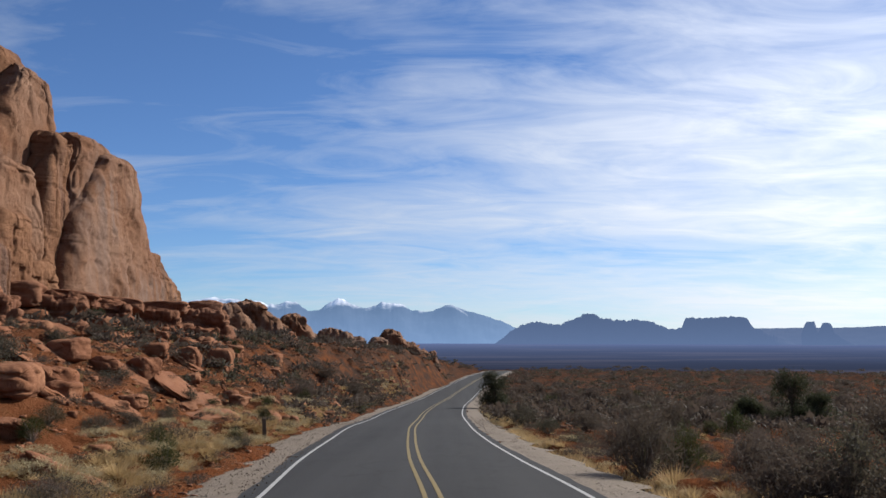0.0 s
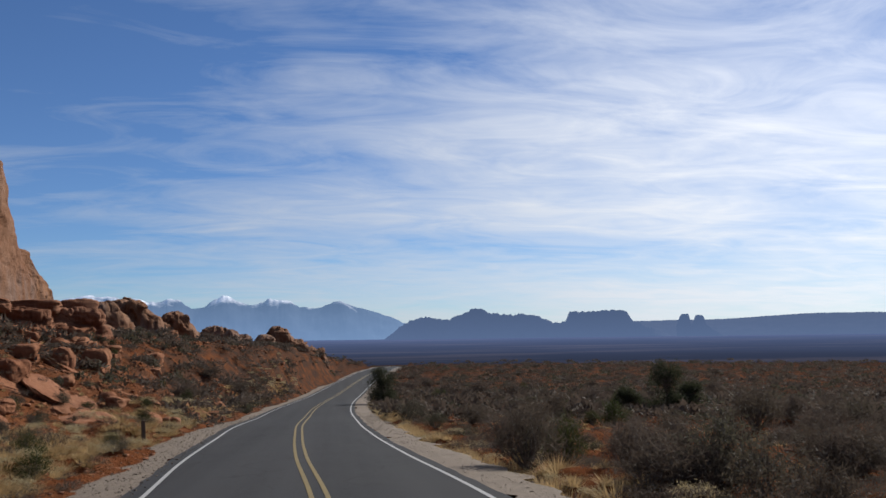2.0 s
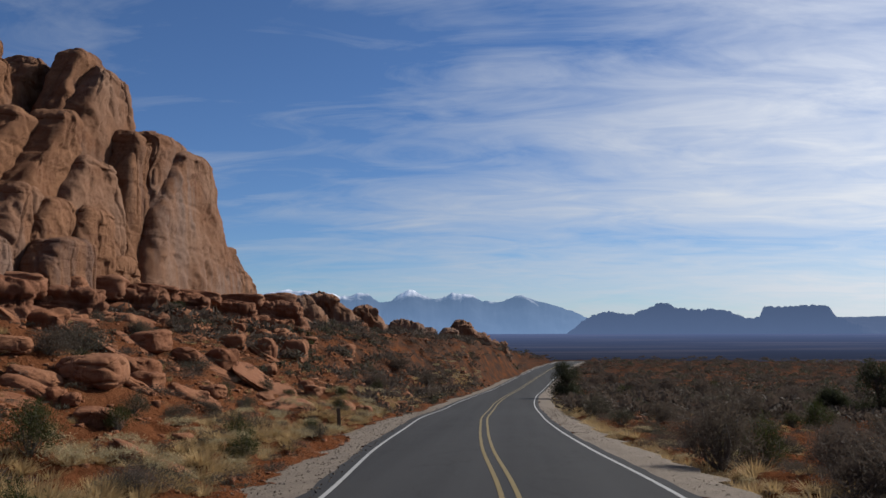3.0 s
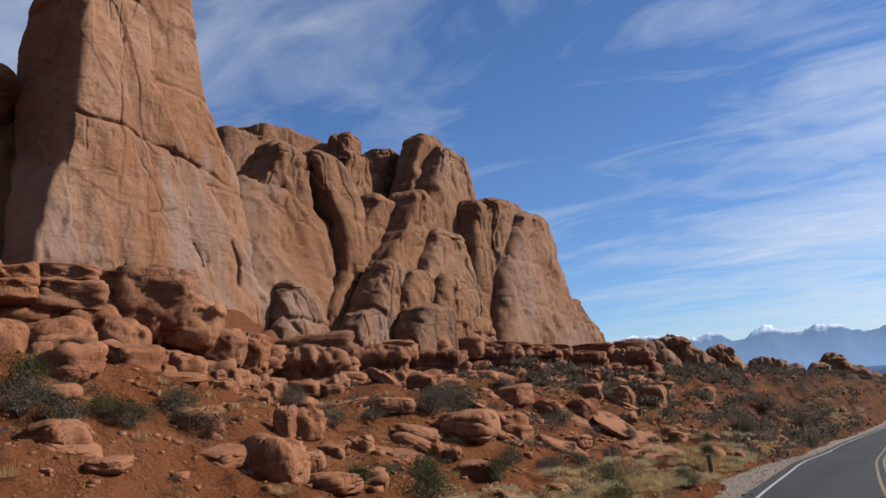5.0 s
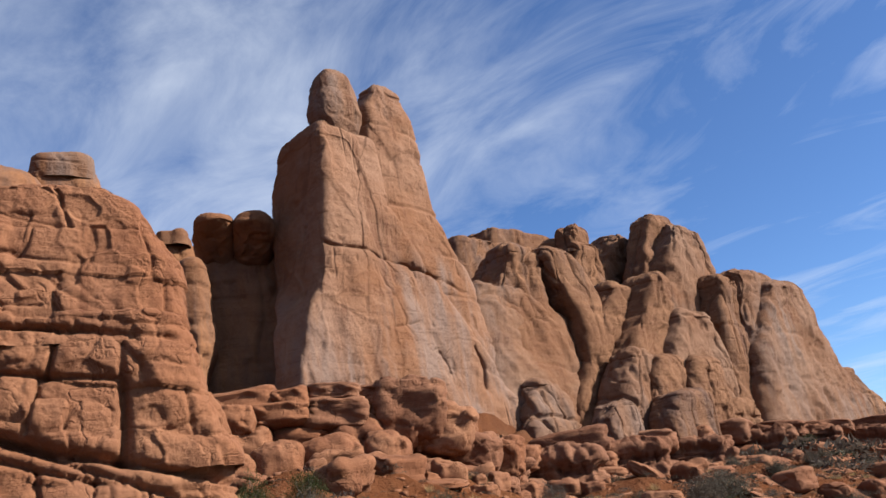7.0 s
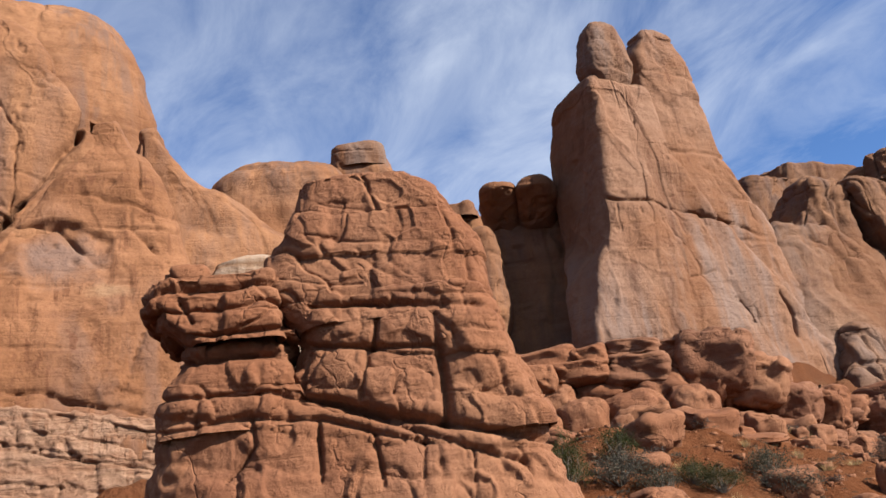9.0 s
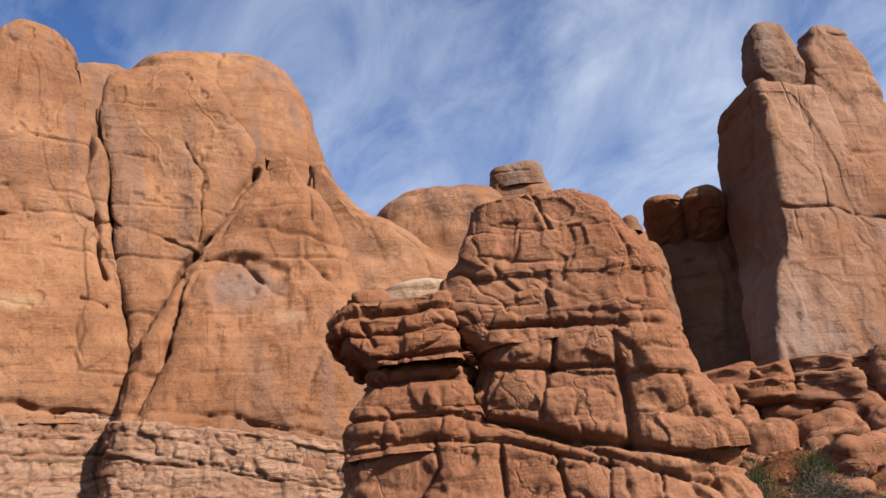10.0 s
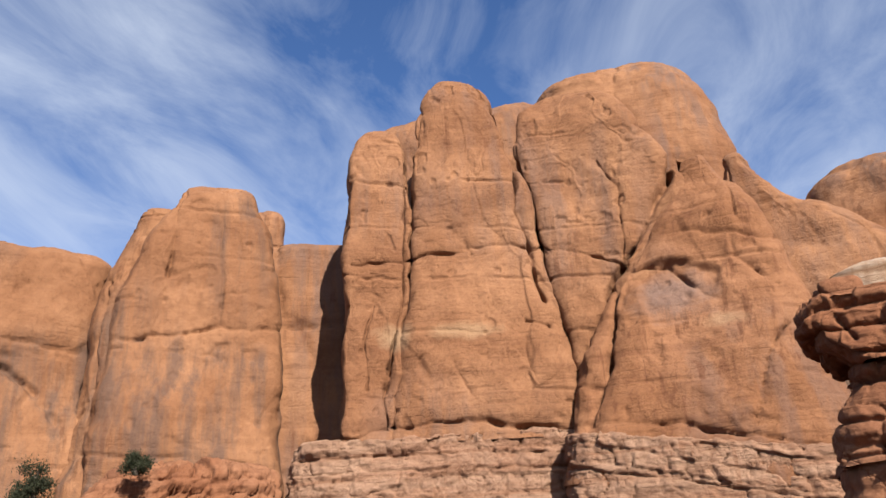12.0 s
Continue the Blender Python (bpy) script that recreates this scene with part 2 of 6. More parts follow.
def soil_material():
    m, n = material("red_desert_soil")
    at = n.add("ShaderNodeNewGeometry").outputs["Position"]
    patches, fine = n.noise(at, 0.35, 6.0, 0.6), n.noise(at, 5.0, 8.0, 0.7)
    color = n.mix(n.ramp(patches, 0.35, 0.65), (0.0953, 0.0324, 0.0136, 1), (0.123, 0.0486, 0.0231, 1))
    color = n.mix(n.math("MULTIPLY", n.ramp(fine, 0.5, 0.72), 0.6), color, (0.0821, 0.031, 0.0149, 1))
    crumbs = n.noise(at, 14.0, 6.0, 0.75)
    color = n.mix(n.math("MULTIPLY", n.ramp(crumbs, 0.56, 0.7), 0.7), color, (0.156, 0.0774, 0.042, 1))
    color = n.mix(n.math("MULTIPLY", n.ramp(n.noise(at, 0.9, 6.0, 0.7), 0.54, 0.66), 0.55), color, (0.129, 0.0605, 0.0306, 1))
    # beyond the bench lies valley scrub, its grey-violet haze painted in colour and glow
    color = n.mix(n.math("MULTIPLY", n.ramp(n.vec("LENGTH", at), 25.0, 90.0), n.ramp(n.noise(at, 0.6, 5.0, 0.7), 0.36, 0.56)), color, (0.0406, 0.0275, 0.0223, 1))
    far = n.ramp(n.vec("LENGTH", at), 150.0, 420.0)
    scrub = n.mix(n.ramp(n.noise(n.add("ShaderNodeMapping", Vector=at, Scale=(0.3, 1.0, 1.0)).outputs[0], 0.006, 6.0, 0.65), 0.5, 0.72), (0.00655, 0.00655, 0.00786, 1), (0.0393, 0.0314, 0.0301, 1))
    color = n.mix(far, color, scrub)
    shader = n.add("ShaderNodeBsdfPrincipled", **{"Base Color": color, "Roughness": 0.95, "Specular IOR Level": 0.0, "Normal": n.add("ShaderNodeBump", Strength=1.0, Distance=0.16, Height=n.math("ADD", fine, n.math("MULTIPLY", n.noise(at, 1.6, 6.0, 0.65), 1.5)))})
    # blue haze of miles of air, put in as emission growing with distance
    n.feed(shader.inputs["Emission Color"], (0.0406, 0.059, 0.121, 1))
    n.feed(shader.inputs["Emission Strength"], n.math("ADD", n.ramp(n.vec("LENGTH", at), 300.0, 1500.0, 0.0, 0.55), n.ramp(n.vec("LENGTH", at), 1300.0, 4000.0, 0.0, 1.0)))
    n.add("ShaderNodeOutputMaterial", Surface=shader.outputs[0])
    return m


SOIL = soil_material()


def distance_material(name, color, air, glow, snow=None):
    """Far land, with the blue haze of miles of air painted in as a glow."""
    m, n = material(name)
    at = n.add("ShaderNodeNewGeometry").outputs["Position"]
    tone = n.mix(n.ramp(n.noise(at, 0.02, 6.0, 0.6), 0.35, 0.65), color, tuple(c * 1.5 for c in color[:3]) + (1,))
    if snow:
        z = n.add("ShaderNodeSeparateXYZ", Vector=at).outputs[2]
        drift = n.math("ADD", z, n.math("MULTIPLY", n.math("SUBTRACT", n.noise(at, 0.011, 6.0, 0.6), 0.5), snow[2]))
        cover = n.ramp(drift, snow[0], snow[1])
        tone = n.mix(cover, tone, (0.50, 0.50, 0.52, 1))
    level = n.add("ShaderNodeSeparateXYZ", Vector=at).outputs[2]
    thick = n.ramp(level, -40.0, 150.0, 1.35, 0.9)  # the painted haze glows stronger low down, as thicker air would
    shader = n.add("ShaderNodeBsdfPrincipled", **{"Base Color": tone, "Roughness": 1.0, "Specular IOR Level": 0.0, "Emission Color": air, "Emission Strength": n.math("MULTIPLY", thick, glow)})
    n.add("ShaderNodeOutputMaterial", Surface=shader.outputs[0])
    return m


# ---- noise on arrays ----


def lattice(ix, iy, iz, seed):
    h = (ix * 374761393 + iy * 668265263 + iz * 2147483647 + seed * 974634777) & 0xFFFFFFFF
    h = ((h ^ (h >> 13)) * 1274126177) & 0xFFFFFFFF
    return ((h ^ (h >> 16)) & 0xFFFF) / 32767.5 - 1.0


def grain(p, seed=0):
    """Smooth value noise in -1..1 at an array of places."""
    f = np.floor(p)
    i = f.astype(np.int64)
    u = p - f
    u = u * u * u * (u * (u * 6 - 15) + 10)
    out = 0.0
    for dx in (0, 1):
        wx = u[:, 0] if dx else 1 - u[:, 0]
        for dy in (0, 1):
            wy = u[:, 1] if dy else 1 - u[:, 1]
            for dz in (0, 1):
                wz = u[:, 2] if dz else 1 - u[:, 2]
                out = out + wx * wy * wz * lattice(i[:, 0] + dx, i[:, 1] + dy, i[:, 2] + dz, seed)
    return out


def fractal(p, octaves=4, seed=0, gain=0.5):
    out, amp, q = 0.0, 1.0, np.array(p, dtype=float)
    for k in range(octaves):
        out = out + amp * grain(q, seed + k * 17)
        q = q * 2.03 + 5.7
        amp *= gain
    return out


def cells(p, seed=0):
    """Distance to the nearest and the second feature point, and the cell's own random value."""
    f = np.floor(p).astype(np.int64)
    d1 = np.full(len(p), 9.0)
    d2 = np.full(len(p), 9.0)
    who = np.zeros(len(p))
    for dx in (-1, 0, 1):
        for dy in (-1, 0, 1):
            for dz in (-1, 0, 1):
                c = f + (dx, dy, dz)
                r = [lattice(c[:, 0], c[:, 1], c[:, 2], seed + k) for k in (1, 2, 3)]
                q = c + 0.5 + 0.42 * np.stack(r, 1)
                d = np.sqrt(((q - p) ** 2).sum(1))
                near = d < d1
                d2 = np.where(near, d1, np.minimum(d2, d))
                who = np.where(near, r[0], who)
                d1 = np.where(near, d, d1)
    return d1, d2, who


def smooth(lo, hi, v):
    u = np.clip((v - lo) / (hi - lo), 0, 1)
    return u * u * (3 - 2 * u)


# ---- meshes ----


def mesh(name, verts, faces, mat, soft=True):
    """A mesh from arrays; all faces have the same number of corners."""
    verts, faces = np.asarray(verts, dtype=np.float32), np.asarray(faces, dtype=np.int32)
    me = bpy.data.meshes.new(name)
    k = faces.shape[1]
    me.vertices.add(len(verts))
    me.vertices.foreach_set("co", verts.ravel())
    me.loops.add(faces.size)
    me.loops.foreach_set("vertex_index", faces.ravel())
    me.polygons.add(len(faces))
    me.polygons.foreach_set("loop_start", np.arange(0, faces.size, k, dtype=np.int32))
    if soft:
        me.polygons.foreach_set("use_smooth", np.ones(len(faces), dtype=bool))
    me.update(calc_edges=True)
    me.validate()
    if mat:
        me.materials.append(mat)
    return me


def grid_faces(rows, cols, wrap=False):
    i, j = np.meshgrid(np.arange(rows - 1), np.arange(cols if wrap else cols - 1), indexing="ij")
    a, b = i * cols + j, i * cols + (j + 1) % cols
    return np.stack([a, b, b + cols, a + cols], -1).reshape(-1, 4)


def put(name, me, label="", category="", group="", kind="", parent=None):
    ob = new(name, me)
    if parent:
        ob.parent = parent
    return tagged(ob, label, category, group, kind)


def grid_normals(v, rows, cols):
    g = v.reshape(rows, cols, 3)
    du = np.roll(g, -1, 1) - np.roll(g, 1, 1)
    dv = np.gradient(g, axis=0)
    nrm = np.cross(du, dv).reshape(-1, 3)
    return nrm / np.maximum(np.linalg.norm(nrm, axis=1, keepdims=True), 1e-9)


def carve(v, cuts, seed):
    """How deep open cracks cut a face: each a bent line of (bearing, height in degrees), its depth in metres and half width in degrees."""
    push = np.zeros(len(v))
    rho = np.hypot(v[:, 0], v[:, 1])
    az = np.degrees(np.arctan2(-v[:, 0], v[:, 1])) + 0.16 * fractal(v / 1.3, 3, seed + 1)
    el = np.degrees(np.arctan2(v[:, 2] - EYE, rho)) + 0.16 * fractal(v / 1.3, 3, seed + 2)
    for line, depth, wide in cuts:
        p = np.array(line, float)
        near = np.flatnonzero((az > p[:, 0].min() - 1) & (az < p[:, 0].max() + 1) & (el > p[:, 1].min() - 1) & (el < p[:, 1].max() + 1))
        if not len(near):
            continue
        a, e = az[near], el[near]
        best = np.full(len(near), 9.0)
        for (a0, e0), (a1, e1) in zip(p[:-1], p[1:]):
            da, de = a1 - a0, e1 - e0
            u = np.clip(((a - a0) * da + (e - e0) * de) / (da * da + de * de), 0, 1)
            best = np.minimum(best, np.hypot(a - a0 - u * da, e - e0 - u * de))
        vary = 0.75 + 0.5 * fractal(v[near] / 1.1, 2, seed + 3)
        broken = 0.25 + 0.75 * smooth(-0.5, 0.05, fractal(v[near] / 2.6, 3, seed + 4))
        push[near] -= depth * broken * np.clip(vary, 0.15, 1.3) * np.exp(-((best / (0.8 * wide * np.clip(vary, 0.5, 1.2))) ** 2)) + 0.22 * depth * np.exp(-((best / (3.0 * wide)) ** 2))
    return push


def weather(v, nrm, size, rough, seed, beds, joints, slabs=0.16, cracks=(), dents=(), cuts=()):
    """Push a rock face in and out: swellings, scaled-off slabs, bedding grooves, joints, pits."""
    push = size * 0.5 * fractal(v / (size * 6), 3, seed)
    push += rough * fractal(v / 1.4, 5, seed + 5, 0.6)
    bend = 0.35 * np.stack([fractal(v / 5.0, 3, seed + s) for s in (40, 50, 60)], 1)
    # slabs that have come off the face leave sharp low steps
    d1, d2, who = cells(v / (3.2, 3.2, 6.5) + bend, seed + 80)
    push += slabs * who * smooth(0.0, 0.05, d2 - d1)
    d1, d2, who = cells(v / (1.3, 1.3, 1.9) + bend * 2, seed + 90)
    push += slabs * 0.35 * who * smooth(0.0, 0.06, d2 - d1)
    # bedding: the beds dip gently to the south
    level = v[:, 2] + 0.07 * v[:, 1] - 0.045 * v[:, 0] + 0.35 * fractal(v / 7.0, 2, seed + 9) + 0.06 * fractal(v / 0.8, 2, seed + 19)
    if beds:
        k = level / beds
        off = np.abs(k - np.round(k))
        none = np.zeros(len(k), dtype=np.int64)
        strong = 0.5 + 0.5 * lattice(np.round(k).astype(np.int64), none, none, 7)
        broken = smooth(-0.15, 0.25, fractal(v / 3.0, 3, seed + 31))
        push -= (rough * 2.0 + 0.10) * strong * broken * np.exp(-((off * beds / 0.11) ** 4))
    for mark in cracks:
        broken = smooth(-0.35, 0.05, fractal(v / 2.2, 3, seed + 35))
        push -= 0.30 * broken * np.exp(-(((level - mark) / 0.12) ** 4))
    if joints:
        q = v / (joints, joints, joints * 7.0) + bend * 0.6
        d1, d2, _ = cells(q, seed + 70)
        push -= 0.2 * np.exp(-((d2 - d1) / 0.03) ** 2) * smooth(-0.3, 0.3, fractal(v / 7.0, 2, seed + 77))
    # scooped-out hollows under an arched lip
    for bearing, z, wide, high, depth in dents:
        az = np.degrees(np.arctan2(-v[:, 0], v[:, 1]))
        s, h = (bearing - az) / wide + 0.28 * fractal(v / 3.2, 2, seed + 3), (v[:, 2] - z) / high + 0.30 * fractal(v / 3.0, 2, seed + 13)
        push -= depth * smooth(1.15, 0.95, np.hypot(s, h * np.where(h > 0, 1.0, 0.8))) * smooth(-1.3, 0.9, h)
    if cuts:
        push += carve(v, cuts, 5)
    # small hollows
    pits = fractal(v / 0.9, 2, seed + 33)
    push -= rough * 3.0 * smooth(0.6, 0.95, pits)
    return v + nrm * push[:, None]


def plan(az, dist):
    return np.array([-math.sin(radians(az)) * dist, math.cos(radians(az)) * dist])


def curve_through(xs, ys, x):
    """Smooth monotone interpolation."""
    xs, ys = np.asarray(xs, float), np.asarray(ys, float)
    h = np.diff(xs)
    s = np.diff(ys) / h
    m = np.concatenate([[s[0]], np.where(s[:-1] * s[1:] > 0, 2 * s[:-1] * s[1:] / np.where(s[:-1] + s[1:] == 0, 1, s[:-1] + s[1:]), 0), [s[-1]]])
    k = np.clip(np.searchsorted(xs, x) - 1, 0, len(h) - 1)
    u = np.clip((x - xs[k]) / h[k], 0, 1)
    return (2 * u**3 - 3 * u**2 + 1) * ys[k] + (u**3 - 2 * u**2 + u) * h[k] * m[k] + (-2 * u**3 + 3 * u**2) * ys[k + 1] + (u**3 - u**2) * h[k] * m[k + 1]


def loft(sections, cap, around, up, power, dense, crown=2.4):
    """A rock body through level sections (z, x0, x1, y0, y1), closed by a dome of height cap."""
    s = np.array(sections, float)
    z0, z1 = s[0, 0], s[-1, 0]
    z = np.concatenate([np.linspace(z0, z1, up, endpoint=False), z1 + cap * np.sin(np.linspace(0, 1, max(6, up // 3)) * math.pi / 2)])
    zc = np.minimum(z, z1)
    x0, x1, y0, y1 = (curve_through(s[:, 0], s[:, k], zc) for k in (1, 2, 3, 4))
    shrink = np.sqrt(np.clip(1 - (np.maximum(z - z1, 0) / cap) ** crown, 0.0002, 1))
    a = np.linspace(0, 2 * math.pi, 4000, endpoint=False)
    ca, sa = np.cos(a), np.sin(a)
    far = (np.abs(ca) ** power + np.abs(sa) ** power) ** (-1 / power)
    ca, sa = ca * far, sa * far
    wide, deep = np.mean(x1 - x0), np.mean(y1 - y0)
    stepping = np.hypot(np.diff(ca, append=ca[0]) * wide, np.diff(sa, append=sa[0]) * deep) * np.where(dense(ca, sa), 1.0, 0.22)
    total = np.concatenate([[0], np.cumsum(stepping)])[:-1]
    at = np.linspace(0, total[-1], around, endpoint=False)
    ca, sa = np.interp(at, total, ca), np.interp(at, total, sa)
    half, thick = ((x1 - x0) / 2 * shrink)[:, None], ((y1 - y0) / 2 * shrink)[:, None]
    vx = ((x0 + x1) / 2)[:, None] + half * ca
    vy = ((y0 + y1) / 2)[:, None] + thick * sa
    v = np.stack([vx, vy, np.repeat(z[:, None], around, 1)], -1).reshape(-1, 3)
    return v, len(z), around


def rock_body(name, sections, cap, mat, at=None, around=140, up=90, power=4.2, rough=0.045, seed=1, beds=3.4, joints=0.0, size=0.7, slabs=0.075, cracks=(), dents=(), ref=None, dip=0.0, crown=2.4, cuts=(), label="", category="", group="", parent=None):
    """sections in metres; at=(bearing, distance) turns x across and y away from the road's standpoint, else x and y are the plan's own."""
    v, rows, cols = loft(sections, cap, around, up, power, (lambda c, s: s < 0.35) if at is not None else (lambda c, s: (c > -0.3) | (s < -0.7)), crown)
    if at is not None:
        a = radians(at[0])
        ox, oy = plan(*at)
        x, y = v[:, 0].copy(), v[:, 1].copy()
        v[:, 0] = ox + x * math.cos(a) - y * math.sin(a)
        v[:, 1] = oy + x * math.sin(a) + y * math.cos(a)
    v[:, 2] += dip * x if at is not None else 0.0
    if ref is not None:
        ox, oy = ref
    elif at is None:
        ox, oy = 0.0, 0.0
    cracks = [c + 0.07 * oy - 0.045 * ox for c in cracks]
    v = weather(v, grid_normals(v, rows, cols), size, rough, seed, beds, joints, slabs, cracks, dents, cuts)
    return put(name, mesh(name, v, grid_faces(rows, cols, True), mat), label, category, group, parent=parent)


def dice(*keys):
    """A random value in 0..1 for whole-number keys."""
    a = [np.asarray(k).astype(np.int64) for k in keys] + [np.int64(0)] * (3 - len(keys))
    a = np.broadcast_arrays(*a)
    return 0.5 + 0.5 * lattice(a[0], a[1], a[2], 11)


def bedded(v, nrm, along, level, bounds, seed, block=0.9, groove=0.16, out=0.12, edge=0.07, rough=0.03, weights=None, vert=0.9):
    """Break a rock face into beds and the beds into worn blocks."""
    bounds = np.asarray(bounds, float)
    lv = level + 0.05 * fractal(v / 0.5, 3, seed) + 0.10 * fractal(v / 2.2, 2, seed + 3)
    k = np.clip(np.searchsorted(bounds, lv), 1, len(bounds) - 1)
    low, top = bounds[k - 1], bounds[k]
    dz = np.minimum(np.abs(lv - low), np.abs(top - lv))
    width = block * (0.55 + 0.9 * dice(k, seed))
    u = along / width + 37 * dice(k, seed + 1) + 0.3 * fractal(v / (block * 0.9), 3, seed + 5)
    f = np.floor(u)
    here = f + 0.4 * dice(f, k, seed + 2)
    f = np.where(u < here, f - 1, f)
    left, right = f + 0.4 * dice(f, k, seed + 2), f + 1 + 0.4 * dice(f + 1, k, seed + 2)
    ds = np.minimum(u - left, right - u) * width
    push = out * 1.6 * (dice(k, seed + 7) - 0.5) + out * 1.5 * (dice(f, k, seed + 9) - 0.5)
    which = np.where(lv - low < top - lv, k - 1, k)
    cut_z = groove * (0.1 + 1.3 * dice(which, seed + 12) ** 2 if weights is None else np.asarray(weights)[which]) * smooth(-0.7, 0.1, fractal(v / 1.3, 2, seed + 16))
    cut_s = groove * vert * smooth(0.25, 0.6, dice(np.where(u - left < right - u, f, f + 1), k, seed + 14))
    near = np.minimum(dz / edge, ds / edge + np.where(cut_s > 0, 0, 9))
    push = push - np.maximum(cut_z * np.exp(-((dz / edge) ** 2)), cut_s * np.exp(-((ds / edge) ** 2))) - 0.35 * edge * np.exp(-near / 2.0)
    bend = 0.3 * np.stack([fractal(v / 0.5, 2, seed + j) for j in (21, 22, 23)], 1)
    d1, d2, who = cells(v / (block * 0.55) + bend, seed + 25)
    push += rough * 2.8 * who * smooth(0, 0.12, d2 - d1) + rough * fractal(v / 0.28, 4, seed + 27, 0.6) + rough * 1.3 * fractal(v / 0.9, 2, seed + 28)
    return v + nrm * push[:, None]


def bedded_rock(name, dist, rows, cap, mat, bounds, seed, parent=None, deep=1.5, lean=0.1, dip=0.15, around=300, up=160, power=3.5, cuts=(), tilt=0.0, **more):
    """A bedded rock mass: rows of (z, left bearing, right bearing)."""
    mid = sum(r[1] + r[2] for r in rows) / (2 * len(rows))
    z0 = rows[0][0]
    cut = [(z, -math.tan(radians(l - mid)) * dist, -math.tan(radians(r - mid)) * dist, -deep + lean * (z - z0), deep) for z, l, r in rows]
    v, nr, nc = loft(cut, cap, int(around * 0.85), int(up * 0.85), power, lambda c, s: s < 0.45)
    g = v.reshape(nr, nc, 3)
    wide = g[nr // 3]
    along = np.concatenate([[0], np.cumsum(np.linalg.norm(np.diff(wide[:, :2], axis=0), axis=1))])
    level = v[:, 2] + dip * v[:, 0]
    v[:, 2] += tilt * v[:, 0] * np.clip((v[:, 2] - z0) / (rows[-1][0] - z0), 0, 1)
    a = radians(mid)
    ox, oy = plan(mid, dist)
    x, y = v[:, 0].copy(), v[:, 1].copy()
    v[:, 0], v[:, 1] = ox + x * math.cos(a) - y * math.sin(a), oy + x * math.sin(a) + y * math.cos(a)
    nrm = grid_normals(v, nr, nc)
    hollow = carve(v, cuts, 5) if cuts else 0
    v = bedded(v, nrm, np.tile(along, nr), level, bounds, seed, **more)
    if cuts:
        v = v + nrm * hollow[:, None]
    return put(name, mesh(name, v, grid_faces(nr, nc, True), mat), parent=parent)


def columns(parent, levels, joints, bodies, z0, wobble=0.35, cuts=()):
    """Packed columns that share their joints; bodies: (name, distance, half depth, top, cap, material, seed, cracks)."""
    def joint(i, z):
        b = curve_through(levels, joints[i], np.clip(z, levels[0], levels[-1]))
        return b + wobble * fractal(np.stack([z / 4.0, z * 0 + i * 9.1, z * 0], 1), 3, 90 + i)

    for i, (name, dist, deep, top, cap, mat, seed, cracks) in enumerate(bodies):
        z = np.linspace(z0, top - cap, 16)
        gap = 0.05
        l, r = joint(i, z) - gap, joint(i + 1, z) + gap
        fin(name, dist, list(zip(z, l, r)), cap, mat, deep, 0.1, seed=seed, cracks=cracks, power=9.0, around=340, up=260, dip=-0.02, crown=1.7, cuts=cuts, parent=parent)


def fin(name, dist, rows, cap, mat, deep=5.0, lean=0.12, **more):
    """A fin seen at a distance: rows of (z, left bearing, right bearing); its face leans back with height."""
    mid = sum(r[1] + r[2] for r in rows) / (2 * len(rows))
    z0 = rows[0][0]
    cut = [(z, -math.tan(radians(l - mid)) * dist, -math.tan(radians(r - mid)) * dist, -deep + lean * (z - z0), deep) for z, l, r in rows]
    return rock_body(name, cut, cap, mat, at=(mid, dist), **more)


# ---- ground and road ----
ROAD_S = [-60, -20, 0, 15, 25.6, 35, 45, 62, 85, 113, 150, 200, 260]
ROAD_X = [1.5, 1.1, 0.5, -0.1, -0.85, -1.28, -1.56, -1.55, -0.95, 1.1, 4.7, 10.6, 19.0]
FALL_S = [-300, -80, -20, 0, 15, 25.6, 35, 45, 62, 113, 200, 280, 800, 6000]
FALL_Z = [2.2, 1.8, 0.95, 0.0, -0.82, -1.45, -2.04, -2.6, -3.7, -5.9, -7.0, -9.0, -36.0, -33.0]


def road_x(s):
    return curve_through(ROAD_S, ROAD_X, np.clip(s, -60, 260))


def fall(s):
    return curve_through(FALL_S, FALL_Z, np.clip(s, -300, 6000))


